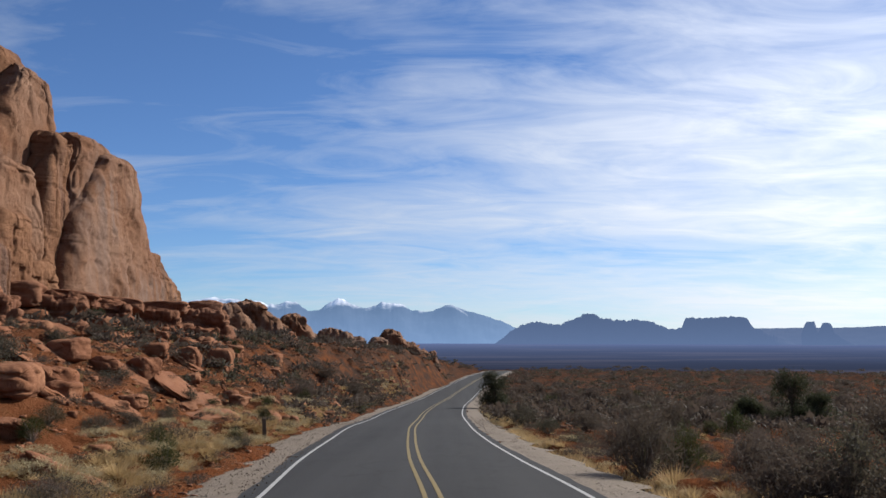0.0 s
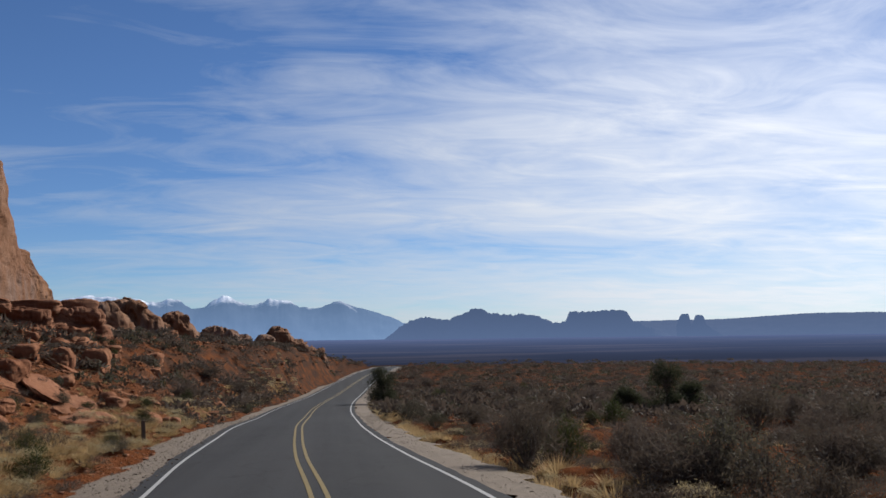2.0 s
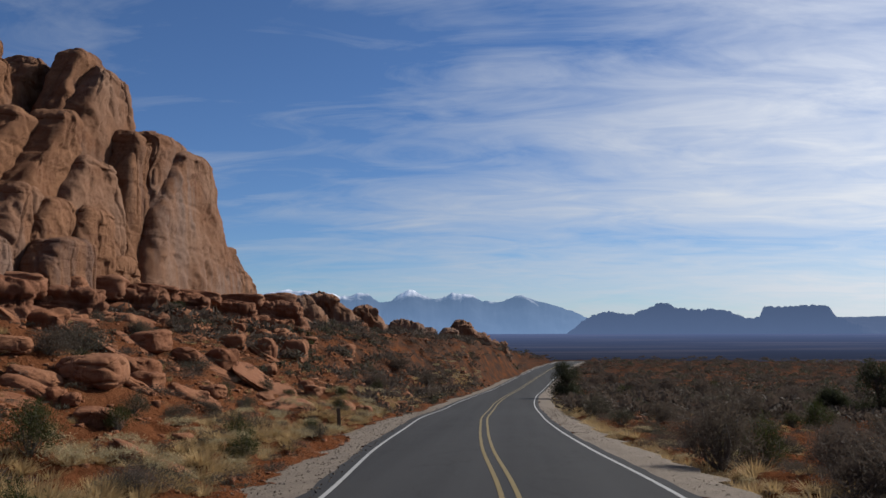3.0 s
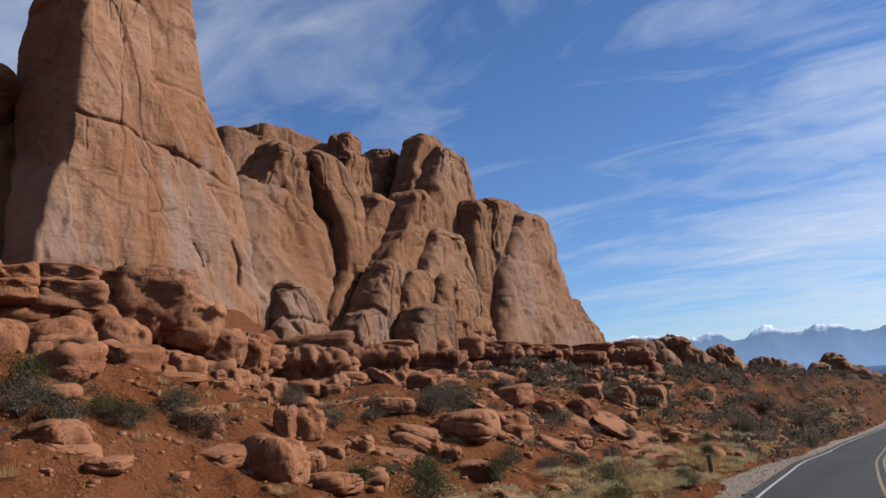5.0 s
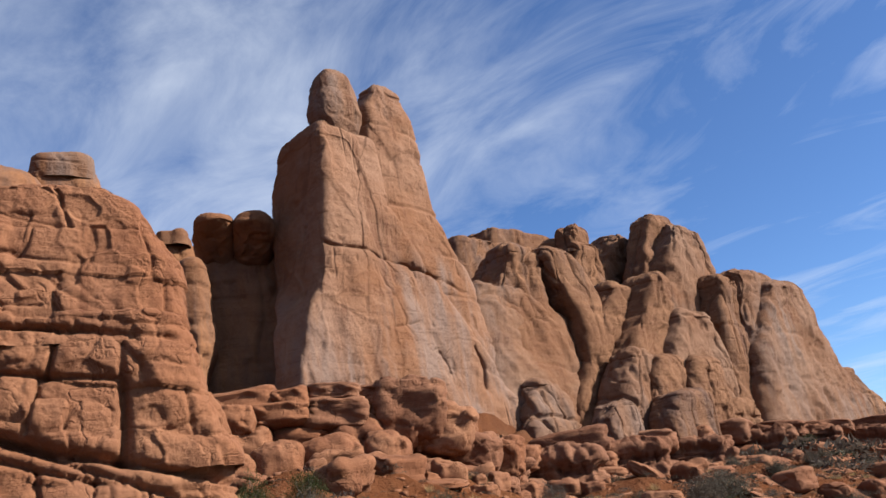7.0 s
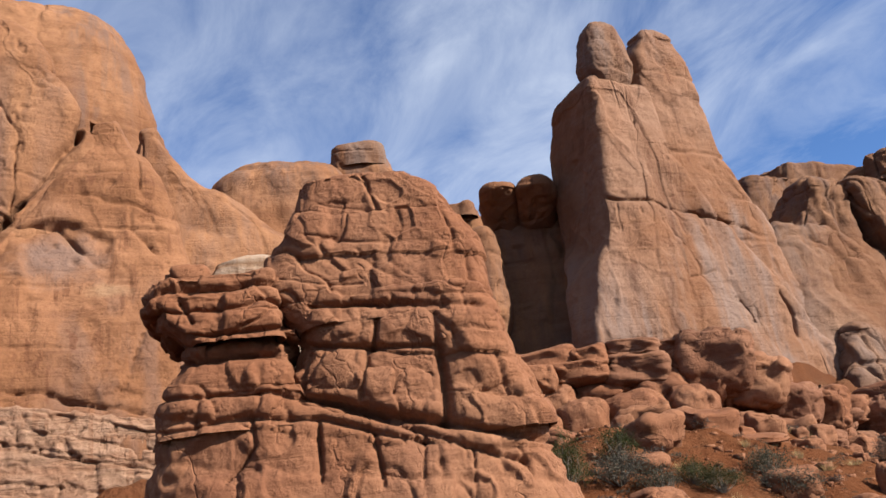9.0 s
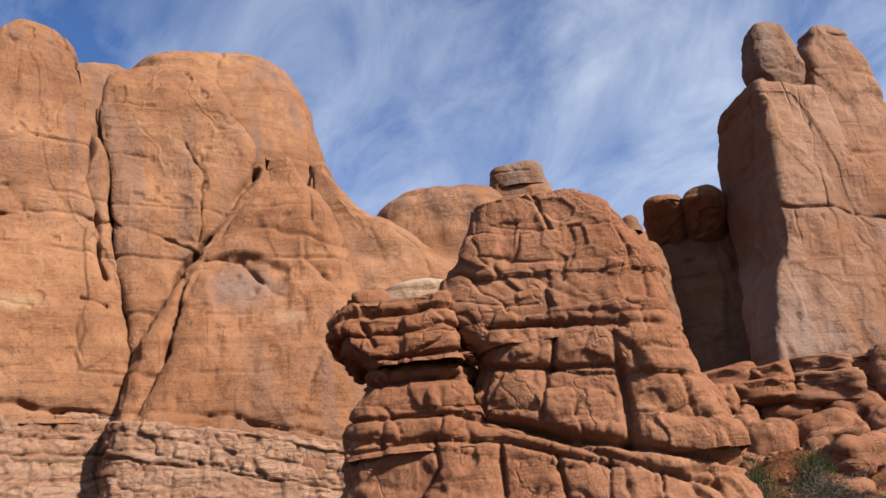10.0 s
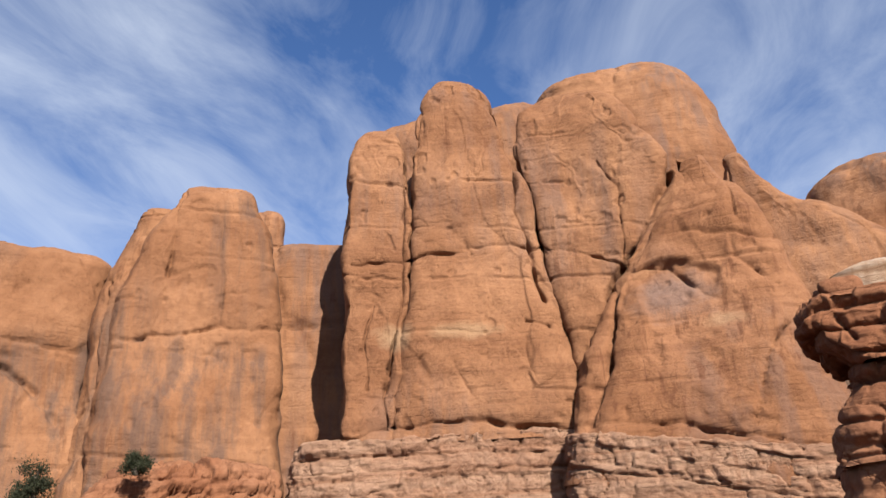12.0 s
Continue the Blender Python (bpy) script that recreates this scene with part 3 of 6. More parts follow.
def ground(x, y):
    """Height of the land."""
    x, y = np.asarray(x, float), np.asarray(y, float)
    p = np.stack([x, y, np.zeros_like(x)], 1)
    rho = np.hypot(x, y)
    d = road_x(y) - x  # to the left of the road's middle
    side = smooth(2.0, 40.0, np.abs(d))
    z = fall(np.where(y < 0, y, y + (rho - y) * side))
    wob = fractal(p / 9.0, 3, 3)
    # left: a stony slope up to a ledge below the cliffs
    keep = 1 - smooth(150, 300, y)
    foot = curve_through([-300, -60, 0, 60, 120, 165, 250], [2.2, 2.2, 2.2, 2.2, 0.3, -1.6, -5.0], np.clip(y, -300, 250))
    near = 1 - 0.62 * smooth(60, 130, y)
    rise = smooth(4.6, 19.0, 4.6 + (d + wob - 4.6) / near) * keep
    z = z + rise * np.maximum(foot - z, 0)
    step = curve_through([-300, -40, 0, 16, 55, 72], [0.8, 0.8, 1.2, 4.3, 2.7, 0.0], np.clip(y, -300, 72))
    edge = d - 23.4 + 1.2 * wob
    bench = 0.35 * smooth(0, 0.8, edge) + 0.35 * smooth(1.2, 1.9, edge) + 0.3 * smooth(2.4, 3.2, edge)
    z = z + step * bench * smooth(80, 60, y)
    z = z + 1.5 * np.exp(-(((x + 16.5) / 5.0) ** 2 + ((y - 13.5) / 5.0) ** 2)) + 1.2 * np.exp(-(((x + 12.0) / 4.0) ** 2 + ((y - 3.0) / 5.0) ** 2))
    off = smooth(3.6, 6.0, np.abs(d))
    rough = 0.22 * fractal(p / 3.0, 4, 8, 0.55) + 0.12 * np.abs(fractal(p / 0.9, 3, 12))
    z = z + off * rough * np.where(d > 0, 1.0, 0.7) * (1 + rho / 90.0) * smooth(900, 250, rho)
    # right: the bank drops a little below the road
    z = z - 0.35 * smooth(3.6, 7.0, -d)
    z = z - 0.3 * smooth(6.9, 5.9, np.where(d > 0, d, 1.1 - d)) * smooth(270, 240, y)
    return z


def make_ground():
    bearings = np.radians(np.concatenate([np.arange(-48, 62, 0.22), np.arange(62, 142, 0.5), np.arange(142, 312, 3.0)]))
    radii = np.concatenate([[0.05], np.geomspace(1.0, 12, 46), np.geomspace(12.2, 90, 160), np.geomspace(91, 4950, 70)])
    r, a = np.meshgrid(radii, bearings, indexing="ij")
    x, y = (-np.sin(a) * r).ravel(), (np.cos(a) * r).ravel()
    v = np.stack([x, y, ground(x, y)], 1)
    faces = grid_faces(len(radii), len(bearings), True)[:, ::-1]
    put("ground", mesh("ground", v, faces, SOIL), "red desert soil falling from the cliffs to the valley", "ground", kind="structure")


make_ground()


def strip(name, offsets, mat, lift, s0=-45.0, s1=255.0, step=0.6, ragged=0.0, label="", category="road"):
    """A band along the road: offsets to the right of its middle, with a slight crown."""
    s = np.arange(s0, s1, step)
    x, z = road_x(s), fall(s)
    tx = np.gradient(x, s)
    nx, ny = 1 / np.hypot(1, tx), -tx / np.hypot(1, tx)
    rows = []
    for k, o in enumerate(offsets):
        o = o + (ragged * fractal(np.stack([s * 0.9, np.full_like(s, o), s * 0], 1), 3, 6) if ragged and k in (0, len(offsets) - 1) else 0)
        drop = -0.014 * np.abs(o) - (0.1 * (np.abs(o) > 4.2) * (np.abs(o) - 4.2))
        rows.append(np.stack([x + nx * o, s + ny * o, z + drop + lift], 1))
    v = np.stack(rows, 1).reshape(-1, 3)
    return put(name, mesh(name, v, grid_faces(len(s), len(offsets))[:, ::-1], mat), label, category, kind="structure")


strip("road", [-3.75, -3.0, -1.5, 0, 1.5, 3.0, 3.35], ASPHALT, 0.0, ragged=0.05, label="worn grey asphalt two-lane road curving downhill")
strip("shoulder", [-6.1, -5.0, -3.9, -3.5], GRAVEL, -0.012, ragged=0.45, label="pale gravel road shoulder", category="shoulder")
strip("shoulder", [3.2, 3.9, 4.3, 4.7], GRAVEL, -0.012, ragged=0.35, label="pale gravel road shoulder", category="shoulder")
for o in (-3.33, 3.03):
    strip("edge_line", [o - 0.05, o + 0.05], WHITE_PAINT, 0.006, label="white painted edge line", category="road marking")
for o in (-0.15, 0.15):
    strip("centre_line", [o - 0.047, o + 0.047], YELLOW_PAINT, 0.006, label="yellow painted centre line", category="road marking")

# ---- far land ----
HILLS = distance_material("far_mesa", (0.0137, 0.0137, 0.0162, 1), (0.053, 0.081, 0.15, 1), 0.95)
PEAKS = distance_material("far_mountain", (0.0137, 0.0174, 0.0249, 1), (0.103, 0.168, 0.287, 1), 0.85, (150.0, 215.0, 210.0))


def ridge(name, dist, rows, mat, thick, seed, jag, base, label, category):
    """A far range: crest heights by bearing, broken up by noise."""
    rows = np.array(rows, float)[::-1]
    az = np.arange(rows[0, 0], rows[-1, 0], 0.04)
    crest = curve_through(rows[:, 0], rows[:, 1], az)
    p = np.stack([az * (1.2 if jag > 6 else 4.5), az * 0, az * 0], 1)
    crest = crest + jag * (fractal(p, 3, seed, 0.5) if jag > 6 else fractal(p, 4, seed, 0.65)) * smooth(base, base + 40, crest)
    depth = np.linspace(-1, 1, 25)
    r = dist + depth[None, :] * thick
    h = base + (crest[:, None] - base) * (1 - np.abs(depth[None, :]) ** 1.3)
    a = np.radians(az)[:, None]
    v = np.stack([-np.sin(a) * r, np.cos(a) * r, h], -1).reshape(-1, 3)
    v[:, 2] += (jag * 1.6) * fractal(v / (dist * 0.025), 4, seed + 3) * smooth(base, base + 30, v[:, 2])
    put(name, mesh(name, v, grid_faces(len(az), 25), mat), label, category, kind="structure")


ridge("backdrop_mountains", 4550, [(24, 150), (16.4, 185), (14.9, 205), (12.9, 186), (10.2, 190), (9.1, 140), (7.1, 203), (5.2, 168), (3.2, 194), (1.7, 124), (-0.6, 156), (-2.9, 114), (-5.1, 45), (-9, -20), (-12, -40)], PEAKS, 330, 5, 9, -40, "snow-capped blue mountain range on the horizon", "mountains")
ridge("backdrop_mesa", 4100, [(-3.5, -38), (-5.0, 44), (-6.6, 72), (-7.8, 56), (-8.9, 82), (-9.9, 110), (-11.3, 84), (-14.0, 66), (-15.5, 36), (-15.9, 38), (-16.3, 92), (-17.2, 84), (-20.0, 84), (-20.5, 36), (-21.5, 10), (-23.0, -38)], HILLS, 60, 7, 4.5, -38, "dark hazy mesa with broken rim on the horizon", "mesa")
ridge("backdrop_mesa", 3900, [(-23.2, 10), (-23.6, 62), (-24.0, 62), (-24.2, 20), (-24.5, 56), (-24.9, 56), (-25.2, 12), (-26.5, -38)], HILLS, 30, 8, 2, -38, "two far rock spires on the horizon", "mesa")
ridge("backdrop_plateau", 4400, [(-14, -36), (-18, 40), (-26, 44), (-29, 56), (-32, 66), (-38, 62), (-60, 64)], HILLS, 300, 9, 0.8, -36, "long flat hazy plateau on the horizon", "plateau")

# ---- cliffs ----


def whole(name, label, category):
    return tagged(new(name), label, category)


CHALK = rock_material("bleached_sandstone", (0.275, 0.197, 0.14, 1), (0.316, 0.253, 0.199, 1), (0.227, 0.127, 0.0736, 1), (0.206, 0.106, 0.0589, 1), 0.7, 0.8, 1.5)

SEAMED = rock_material("seamed_sandstone", (0.165, 0.0735, 0.0351, 1), (0.234, 0.113, 0.0573, 1), (0.0873, 0.0338, 0.0161, 1), (0.108, 0.0674, 0.0541, 1), 0.5, 0.32, upright=0.0, grit=0.7,
                       marks=[((-43.3, -11.0, 16.0), (6, 2.6, 0.6), (0.248, 0.155, 0.0883, 1)), ((-43, -15.0, 16.0), (6, 1.2, 0.9), (0.248, 0.162, 0.0957, 1))])
LOWSEAM = rock_material("streaked_brown_sandstone", (0.165, 0.0736, 0.0351, 1), (0.234, 0.113, 0.0572, 1), (0.0873, 0.0338, 0.0161, 1), (0.0803, 0.0487, 0.0365, 1), 0.8, 0.16, upright=0.0, grit=0.5, skirt=(13.0, 19.0))
CONE = rock_material("scarred_sandstone", (0.165, 0.0717, 0.0328, 1), (0.23, 0.108, 0.0553, 1), (0.0902, 0.0338, 0.0161, 1), (0.108, 0.0674, 0.0541, 1), 0.45, 0.32, upright=0.0, grit=0.7,
                     marks=[((-43.2, 0.4, 16.6), (6, 2.6, 1.8), (0.11, 0.081, 0.0736, 1)), ((-43.2, 2.6, 14.6), (6, 1.2, 0.5), (0.234, 0.141, 0.081, 1))])

SEAM = [(112.2, 22.0), (108.8, 22.1), (107.2, 22.4), (103.6, 22.8), (100.5, 22.8), (98.4, 22.3), (92.7, 21.0)]
FOOT = [(114.2, 10.1), (109.8, 10.9), (103.7, 11.1), (96.8, 9.8)]
CONE_FOOT = [(96.8, 9.9), (95.6, 10.3), (90.7, 9.9), (86.0, 8.6), (81.4, 7.1), (79.5, 6.6)]
CLEFT = [(87.3, 27.4), (89.5, 24.6), (91.4, 21.8), (93.5, 19.8), (94.0, 17.2), (94.8, 14.3), (96.4, 10.4)]
BUTTRESS_CUTS = [(CLEFT, 1.8, 0.3), ([(106.6, 32.1), (107.6, 29.1), (108.3, 25.3), (108.4, 21.4), (108.7, 18.5), (109.7, 15.3), (110.2, 13.1), (109.8, 11.0)], 0.8, 0.18), (SEAM, 0.35, 0.10), (FOOT, 0.6, 0.2), ([(101.2, 32.3), (99.7, 30.1), (99.6, 27.8), (100.0, 25.1), (99.1, 23.1), (99.0, 20.8), (98.4, 18.8)], 0.7, 0.16), ([(93.5, 27.7), (92.3, 25.8), (92.4, 23.1), (92.4, 21.2)], 0.3, 0.11),
                 ([(100.0, 17.5), (98.4, 17.0)], 0.4, 0.10), ([(97.8, 11.8), (96.2, 11.4)], 0.45, 0.13), ([(105.3, 15.1), (104.3, 12.8)], 0.2, 0.08), ([(110.8, 19.2), (111.5, 16.9), (111.3, 13.5)], 0.35, 0.12), ([(100.1, 16.3), (99.8, 13.6)], 0.25, 0.10)]
CONE_CUTS = [(CLEFT, 1.8, 0.3), ([(88.3, 22.1), (85.6, 21.3), (81.4, 20.2), (78.2, 19.4)], 0.3, 0.10), (CONE_FOOT, 0.55, 0.2), ([(85.3, 21.0), (84.9, 19.5), (83.2, 18.1)], 0.3, 0.09), ([(82.8, 15.1), (84.7, 13.0), (85.8, 9.6)], 0.4, 0.12), ([(92.4, 20.1), (89.7, 20.2), (88.5, 19.0), (87.6, 18.0), (86.6, 17.5)], 0.45, 0.13), ([(84.7, 25.6), (84.7, 22.2)], 0.25, 0.10)]
LEFT_CUTS = [([(128.0, 16.7), (125.0, 17.4), (121.4, 17.7), (118.7, 17.6), (113.6, 17.7)], 0.4, 0.12), ([(134.7, 16.2), (132.8, 16.2), (129.8, 15.8)], 0.35, 0.11), ([(125.0, 21.2), (124.9, 24.1), (124.3, 26.4)], 0.5, 0.14), ([(121.6, 25.3), (121.5, 21.7), (121.4, 17.8)], 0.25, 0.08), ([(117.7, 23.8), (117.3, 18.5)], 0.4, 0.12), ([(128.9, 20.2), (129.2, 15.2), (129.4, 12.1)], 0.5, 0.16), ([(134.5, 14.9), (133.5, 13.9), (131.8, 13.0), (131.1, 11.3)], 0.7, 0.28)]
DOME_CUTS = [([(90.8, 34.5), (91.5, 31.3), (91.7, 29.4)], 0.5, 0.10)]
cliff = whole("sandstone_cliff", "orange sandstone cliff of rounded buttresses on a ledgy base", "cliff")
fin("wall", 60, [(4, 142, 128.3), (24.0, 142, 128.5)], 1.6, LOWSEAM, 6, seed=11, joints=5, around=220, up=140, cuts=LEFT_CUTS, parent=cliff)
fin("dome", 58, [(4, 130.3, 122.5), (21, 129.4, 122.8), (27, 127.6, 123.4)], 2.2, LOWSEAM, 6, seed=12, around=200, up=150, cuts=LEFT_CUTS, parent=cliff)
fin("dome", 56, [(4, 129.0, 117.2), (20, 128.2, 117.6), (25, 126.4, 118.2), (27.6, 124.9, 119.2)], 2.8, LOWSEAM, 6, seed=13, around=320, up=210, power=7, crown=2.0, cuts=LEFT_CUTS, parent=cliff)
fin("knob", 59, [(24, 120, 117.2), (29.0, 119.6, 117.4)], 0.9, ENTRADA, 1.5, seed=9, around=90, up=50, parent=cliff)
fin("alcove", 60, [(4, 124, 106), (23, 121, 106), (25.4, 119, 107)], 1.8, ENTRADA, 7, seed=14, around=180, up=120, cuts=LEFT_CUTS, parent=cliff)
columns(cliff, [10, 17, 24, 31], [(113.7, 112.9, 112.7, 111.6), (109.8, 108.2, 107.7, 107.3), (96.6, 97.4, 98.9, 99.8), (90.5, 88.5, 87.2, 92.0)],
        [("buttress", 48.2, 3.4, 31.0, 4.6, SEAMED, 15, []), ("buttress", 47.6, 3.1, 34.5, 6.0, SEAMED, 16, []), ("buttress", 48.2, 3.6, 33.2, 4.6, SEAMED, 17, [])], 9.8, cuts=BUTTRESS_CUTS)
fin("buttress", 56.5, [(12, 113, 88), (26, 112.8, 88), (32.6, 111.8, 93)], 5.2, SEAMED, 5, seed=8, crown=2.0, around=240, up=140, parent=cliff)
fin("dome", 72, [(8, 102, 78), (32, 101, 82.4), (37.6, 100.6, 83.5), (41.4, 99.8, 84.2), (45.4, 97.4, 85.6)], 3.6, ENTRADA, 10, seed=18, power=3.8, crown=1.8, around=220, up=130, cuts=DOME_CUTS, parent=cliff)
fin("cone", 49.6, [(6.2, 97.0, 80.2), (9.45, 96.6, 80.6), (12, 96.0, 80.8), (18, 93.4, 82.2), (22, 90.6, 83.6), (25.5, 88.4, 85.6)], 1.6, CONE, 8.2, 0.26, seed=19, power=8, around=340, up=200, dip=-0.1, dents=[(89.6, 16.7, 3.6, 1.9, 0.45)], cuts=CONE_CUTS, parent=cliff)
fin("flank", 56, [(6, 90, 72.5), (19, 88, 73), (23, 87, 77), (25.4, 86, 80.6), (28.2, 85.0, 82.9)], 1.2, SEAMED, 5.5, seed=20, joints=6, power=3.4, around=200, up=120, cuts=CONE_CUTS, parent=cliff)
fin("saddle", 60, [(6, 84, 56), (19.0, 83.5, 58)], 3.4, ENTRADA, 5, seed=21, joints=7, cracks=[20.5], around=240, parent=cliff)
fin("bleached_ledge", 51, [(10, 80.6, 73.5), (16.9, 80.4, 74.4), (17.9, 80.0, 74.8)], 0.4, CHALK, 2.5, seed=10, around=120, up=60, parent=cliff)
fin("dome", 68, [(8, 82.4, 68.5), (25, 82.2, 69.3), (29.0, 80.2, 70.0)], 3.6, ENTRADA, 6, seed=22, cracks=[31], power=3, parent=cliff)
fin("knob", 69, [(20, 72, 66.2), (28, 71.8, 66.5), (32.2, 71.3, 66.9)], 1.2, ENTRADA, 3, seed=23, parent=cliff)
fin("knob_cap", 69, [(31.6, 71.3, 67.0), (33.2, 71.0, 67.4)], 0.7, PATINA, 2, seed=7, around=80, up=30, parent=cliff)
fin("dome", 58, [(6, 67.6, 63.6), (22, 67.1, 63.8)], 2.0, ENTRADA, 4, seed=24, parent=cliff)
fin("dome", 57, [(6, 64.2, 60.2), (20.6, 64.0, 60.5)], 1.4, ENTRADA, 4, seed=25, parent=cliff)
fin("dome_cap", 57, [(21.2, 63.6, 60.9), (22.0, 63.4, 61.1)], 0.8, PATINA, 3, seed=6, around=80, up=30, parent=cliff)
fin("wall", 45.8, [(4, 62.6, 52.0), (11.6, 62.0, 52.2), (14.8, 61.2, 52.6), (16.3, 60.9, 53.0)], 0.5, ENTRADA, 4.5, 0.08, seed=26, joints=5, around=220, up=130, power=6, parent=cliff)
fin("pillar", 41.4, [(4, 62.6, 60.2), (9.6, 62.0, 60.3), (11.0, 62.2, 59.9), (13.4, 62.5, 59.9), (14.6, 61.8, 60.3)], 0.8, ENTRADA, 2.8, 0.06, seed=29, around=130, up=90, power=3.2, crown=2.0, cuts=[([(62.6, 14.0), (59.6, 14.1)], 0.25, 0.1)], parent=cliff)
fin("wall_cap", 43.6, [(15.7, 60.2, 58.2), (16.6, 60.9, 57.8), (16.9, 61.0, 57.7), (17.3, 60.8, 57.8)], 0.85, ENTRADA, 1.2, -1.6, seed=27, around=130, up=70, power=2.8, crown=2.0, parent=cliff)
fin("wall_cap", 43.6, [(15.7, 57.8, 55.7), (16.6, 58.0, 55.5), (16.9, 58.1, 55.4), (17.2, 58.0, 55.5)], 0.8, ENTRADA, 1.2, -1.6, seed=28, around=130, up=70, power=2.8, crown=2.0, parent=cliff)
PALE_BEDS = [0, 1.2, 2.6, 3.2, 4.5, 5.0, 6.2, 6.5, 7.2, 8.1, 8.4, 9.2, 9.45, 10.1, 10.5, 11.2]
bedded_rock("ledgy_base", 51, [(1, 116.2, 95.2), (6, 115.9, 95.3), (10.1, 115.3, 95.6)], 0.2, PALE, PALE_BEDS, 30, cliff, 7.0, 0.04, 0.02, 520, 150, 9, block=1.25, groove=0.2, out=0.14, edge=0.05, rough=0.04, vert=1.1)
bedded_rock("ledgy_base", 49.5, [(1, 97.4, 79.6), (5, 97.2, 79.8), (8.25, 96.9, 80.2)], 0.15, PALE, PALE_BEDS, 31, cliff, 8.5, 0.04, 0.11, 480, 150, 9, tilt=-0.16, block=1.25, groove=0.2, out=0.14, edge=0.05, rough=0.04, vert=1.1)
bedded_rock("ledgy_mound", 46, [(1, 136, 115.6), (6.5, 133.0, 116.2), (8.4, 128, 117.0)], 1.1, DEWEY, [0, 1.5, 3, 4.2, 5.2, 6.0, 6.7, 7.3, 7.9, 8.4, 9.6], 32, cliff, 3, 0.25, 0.03, 300, 80, 3, block=2.2, groove=0.3, out=0.25, edge=0.14, rough=0.07)

# the tower runs along the road, its broad face to the sun
tower = whole("rock_tower", "tall sandstone tower with a varnished sunlit face", "rock tower")
TOWER_CUTS = [([(51.7, 18.8), (49.2, 18.1), (46.3, 17.0), (43.3, 15.3), (42.0, 14.2)], 0.35, 0.10), ([(48.7, 23.5), (49.1, 21.3), (49.2, 18.3), (49.1, 16.6)], 0.16, 0.08), ([(47.7, 16.2), (47.5, 15.6)], 0.4, 0.12), ([(44.5, 10.5), (44.0, 9.1)], 0.3, 0.10), ([(42.1, 10.7), (41.6, 9.1), (41.5, 7.6)], 0.35, 0.11), ([(47.4, 12.6), (45.6, 12.7)], 0.2, 0.08), ([(39.8, 9.3), (39.4, 7.3)], 0.3, 0.11)]
rock_body("shaft", [(5, -30.8, -28.6, 20.9, 36.5), (8.4, -31.3, -29.0, 21.1, 34.5), (11.1, -32.1, -29.2, 21.8, 32.5), (13.5, -33.8, -29.5, 23.1, 30.9), (15.5, -34.3, -29.7, 23.5, 29.5), (18.0, -34.6, -29.9, 23.9, 28.4), (20.8, -34.6, -30.3, 24.3, 28.2)], 1.9, VARNISH, around=420, up=290, power=11, rough=0.03, seed=41, joints=0, size=0.35, beds=0.0, slabs=0.07, crown=2.8, cuts=TOWER_CUTS, parent=tower)
# unseen mass behind the shaft, added to keep sun off the recess beside it
rock_body("shoulder", [(5, -37.5, -30, 26.8, 37), (14, -37.5, -31, 26.6, 35), (18.2, -36.6, -31, 26.4, 33)], 1.5, ENTRADA, around=80, up=40, seed=45, parent=tower)
# unseen block farther back, added only to throw shade into that recess
rock_body("root", [(4, -53, -36, 32.5, 42), (14, -53, -38, 32.5, 41), (20, -51, -40, 33, 38.5)], 2.0, ENTRADA, around=80, up=40, seed=44, parent=tower)
rock_body("spire", [(5, -34.5, -29.4, 26.8, 38.5), (9.2, -34.2, -29.7, 27.0, 36.7), (12.0, -34.0, -30.0, 27.2, 35.2), (14.5, -33.9, -30.2, 27.5, 34.5), (18.3, -33.7, -30.5, 27.7, 32.8), (21.5, -33.4, -30.7, 27.9, 32.1), (24.0, -33.0, -30.9, 28.3, 31.7), (25.2, -32.6, -31.0, 28.9, 31.2)], 0.9, VARNISH, around=240, up=220, power=5.0, rough=0.03, seed=42, size=0.35, beds=2.4, slabs=0.05, cuts=TOWER_CUTS, parent=tower)
rock_body("cap_rock", [(21.8, -32.0, -30.8, 25.2, 27.4), (23.2, -32.4, -30.4, 24.8, 27.7), (24.5, -32.2, -30.6, 25.1, 27.5)], 1.4, PATINA, around=130, up=80, power=2.9, rough=0.02, seed=46, beds=0.0, size=0.12, slabs=0.04, crown=2.0, parent=tower)

# fins running on behind the tower, one packed wall along the road
ridge_end = whole("fin_ridge", "ridge of packed sandstone fins with rounded tops", "rock fins")


def rib(name, rows, cap, seed, off=0.0, lean=0.12, deep=8.0, mat=RIDGE, around=130, up=100, power=6.0, **more):
    """A rib of the wall: rows of (z, near edge, far edge) as bearings; off: metres before the wall's line."""
    cut = []
    for z, l, r in rows:
        back = 33.83 + lean * (z - 4) - off
        y0, y1 = (back / (math.tan(radians(b)) + 0.114) for b in (l, r))
        face = -back + 0.114 * (y0 + y1) / 2
        y0, y1 = (-face / math.tan(radians(b)) for b in (l, r))
        cut.append((z, face - deep, face, y0, y1))
    mid = cut[0]
    rock_body(name, cut, cap, mat, around=around, up=up, power=power, seed=seed, ref=(mid[2], mid[3]), rough=0.05, slabs=0.15, size=0.35, joints=2.6, crown=2.0, parent=ridge_end, **more)


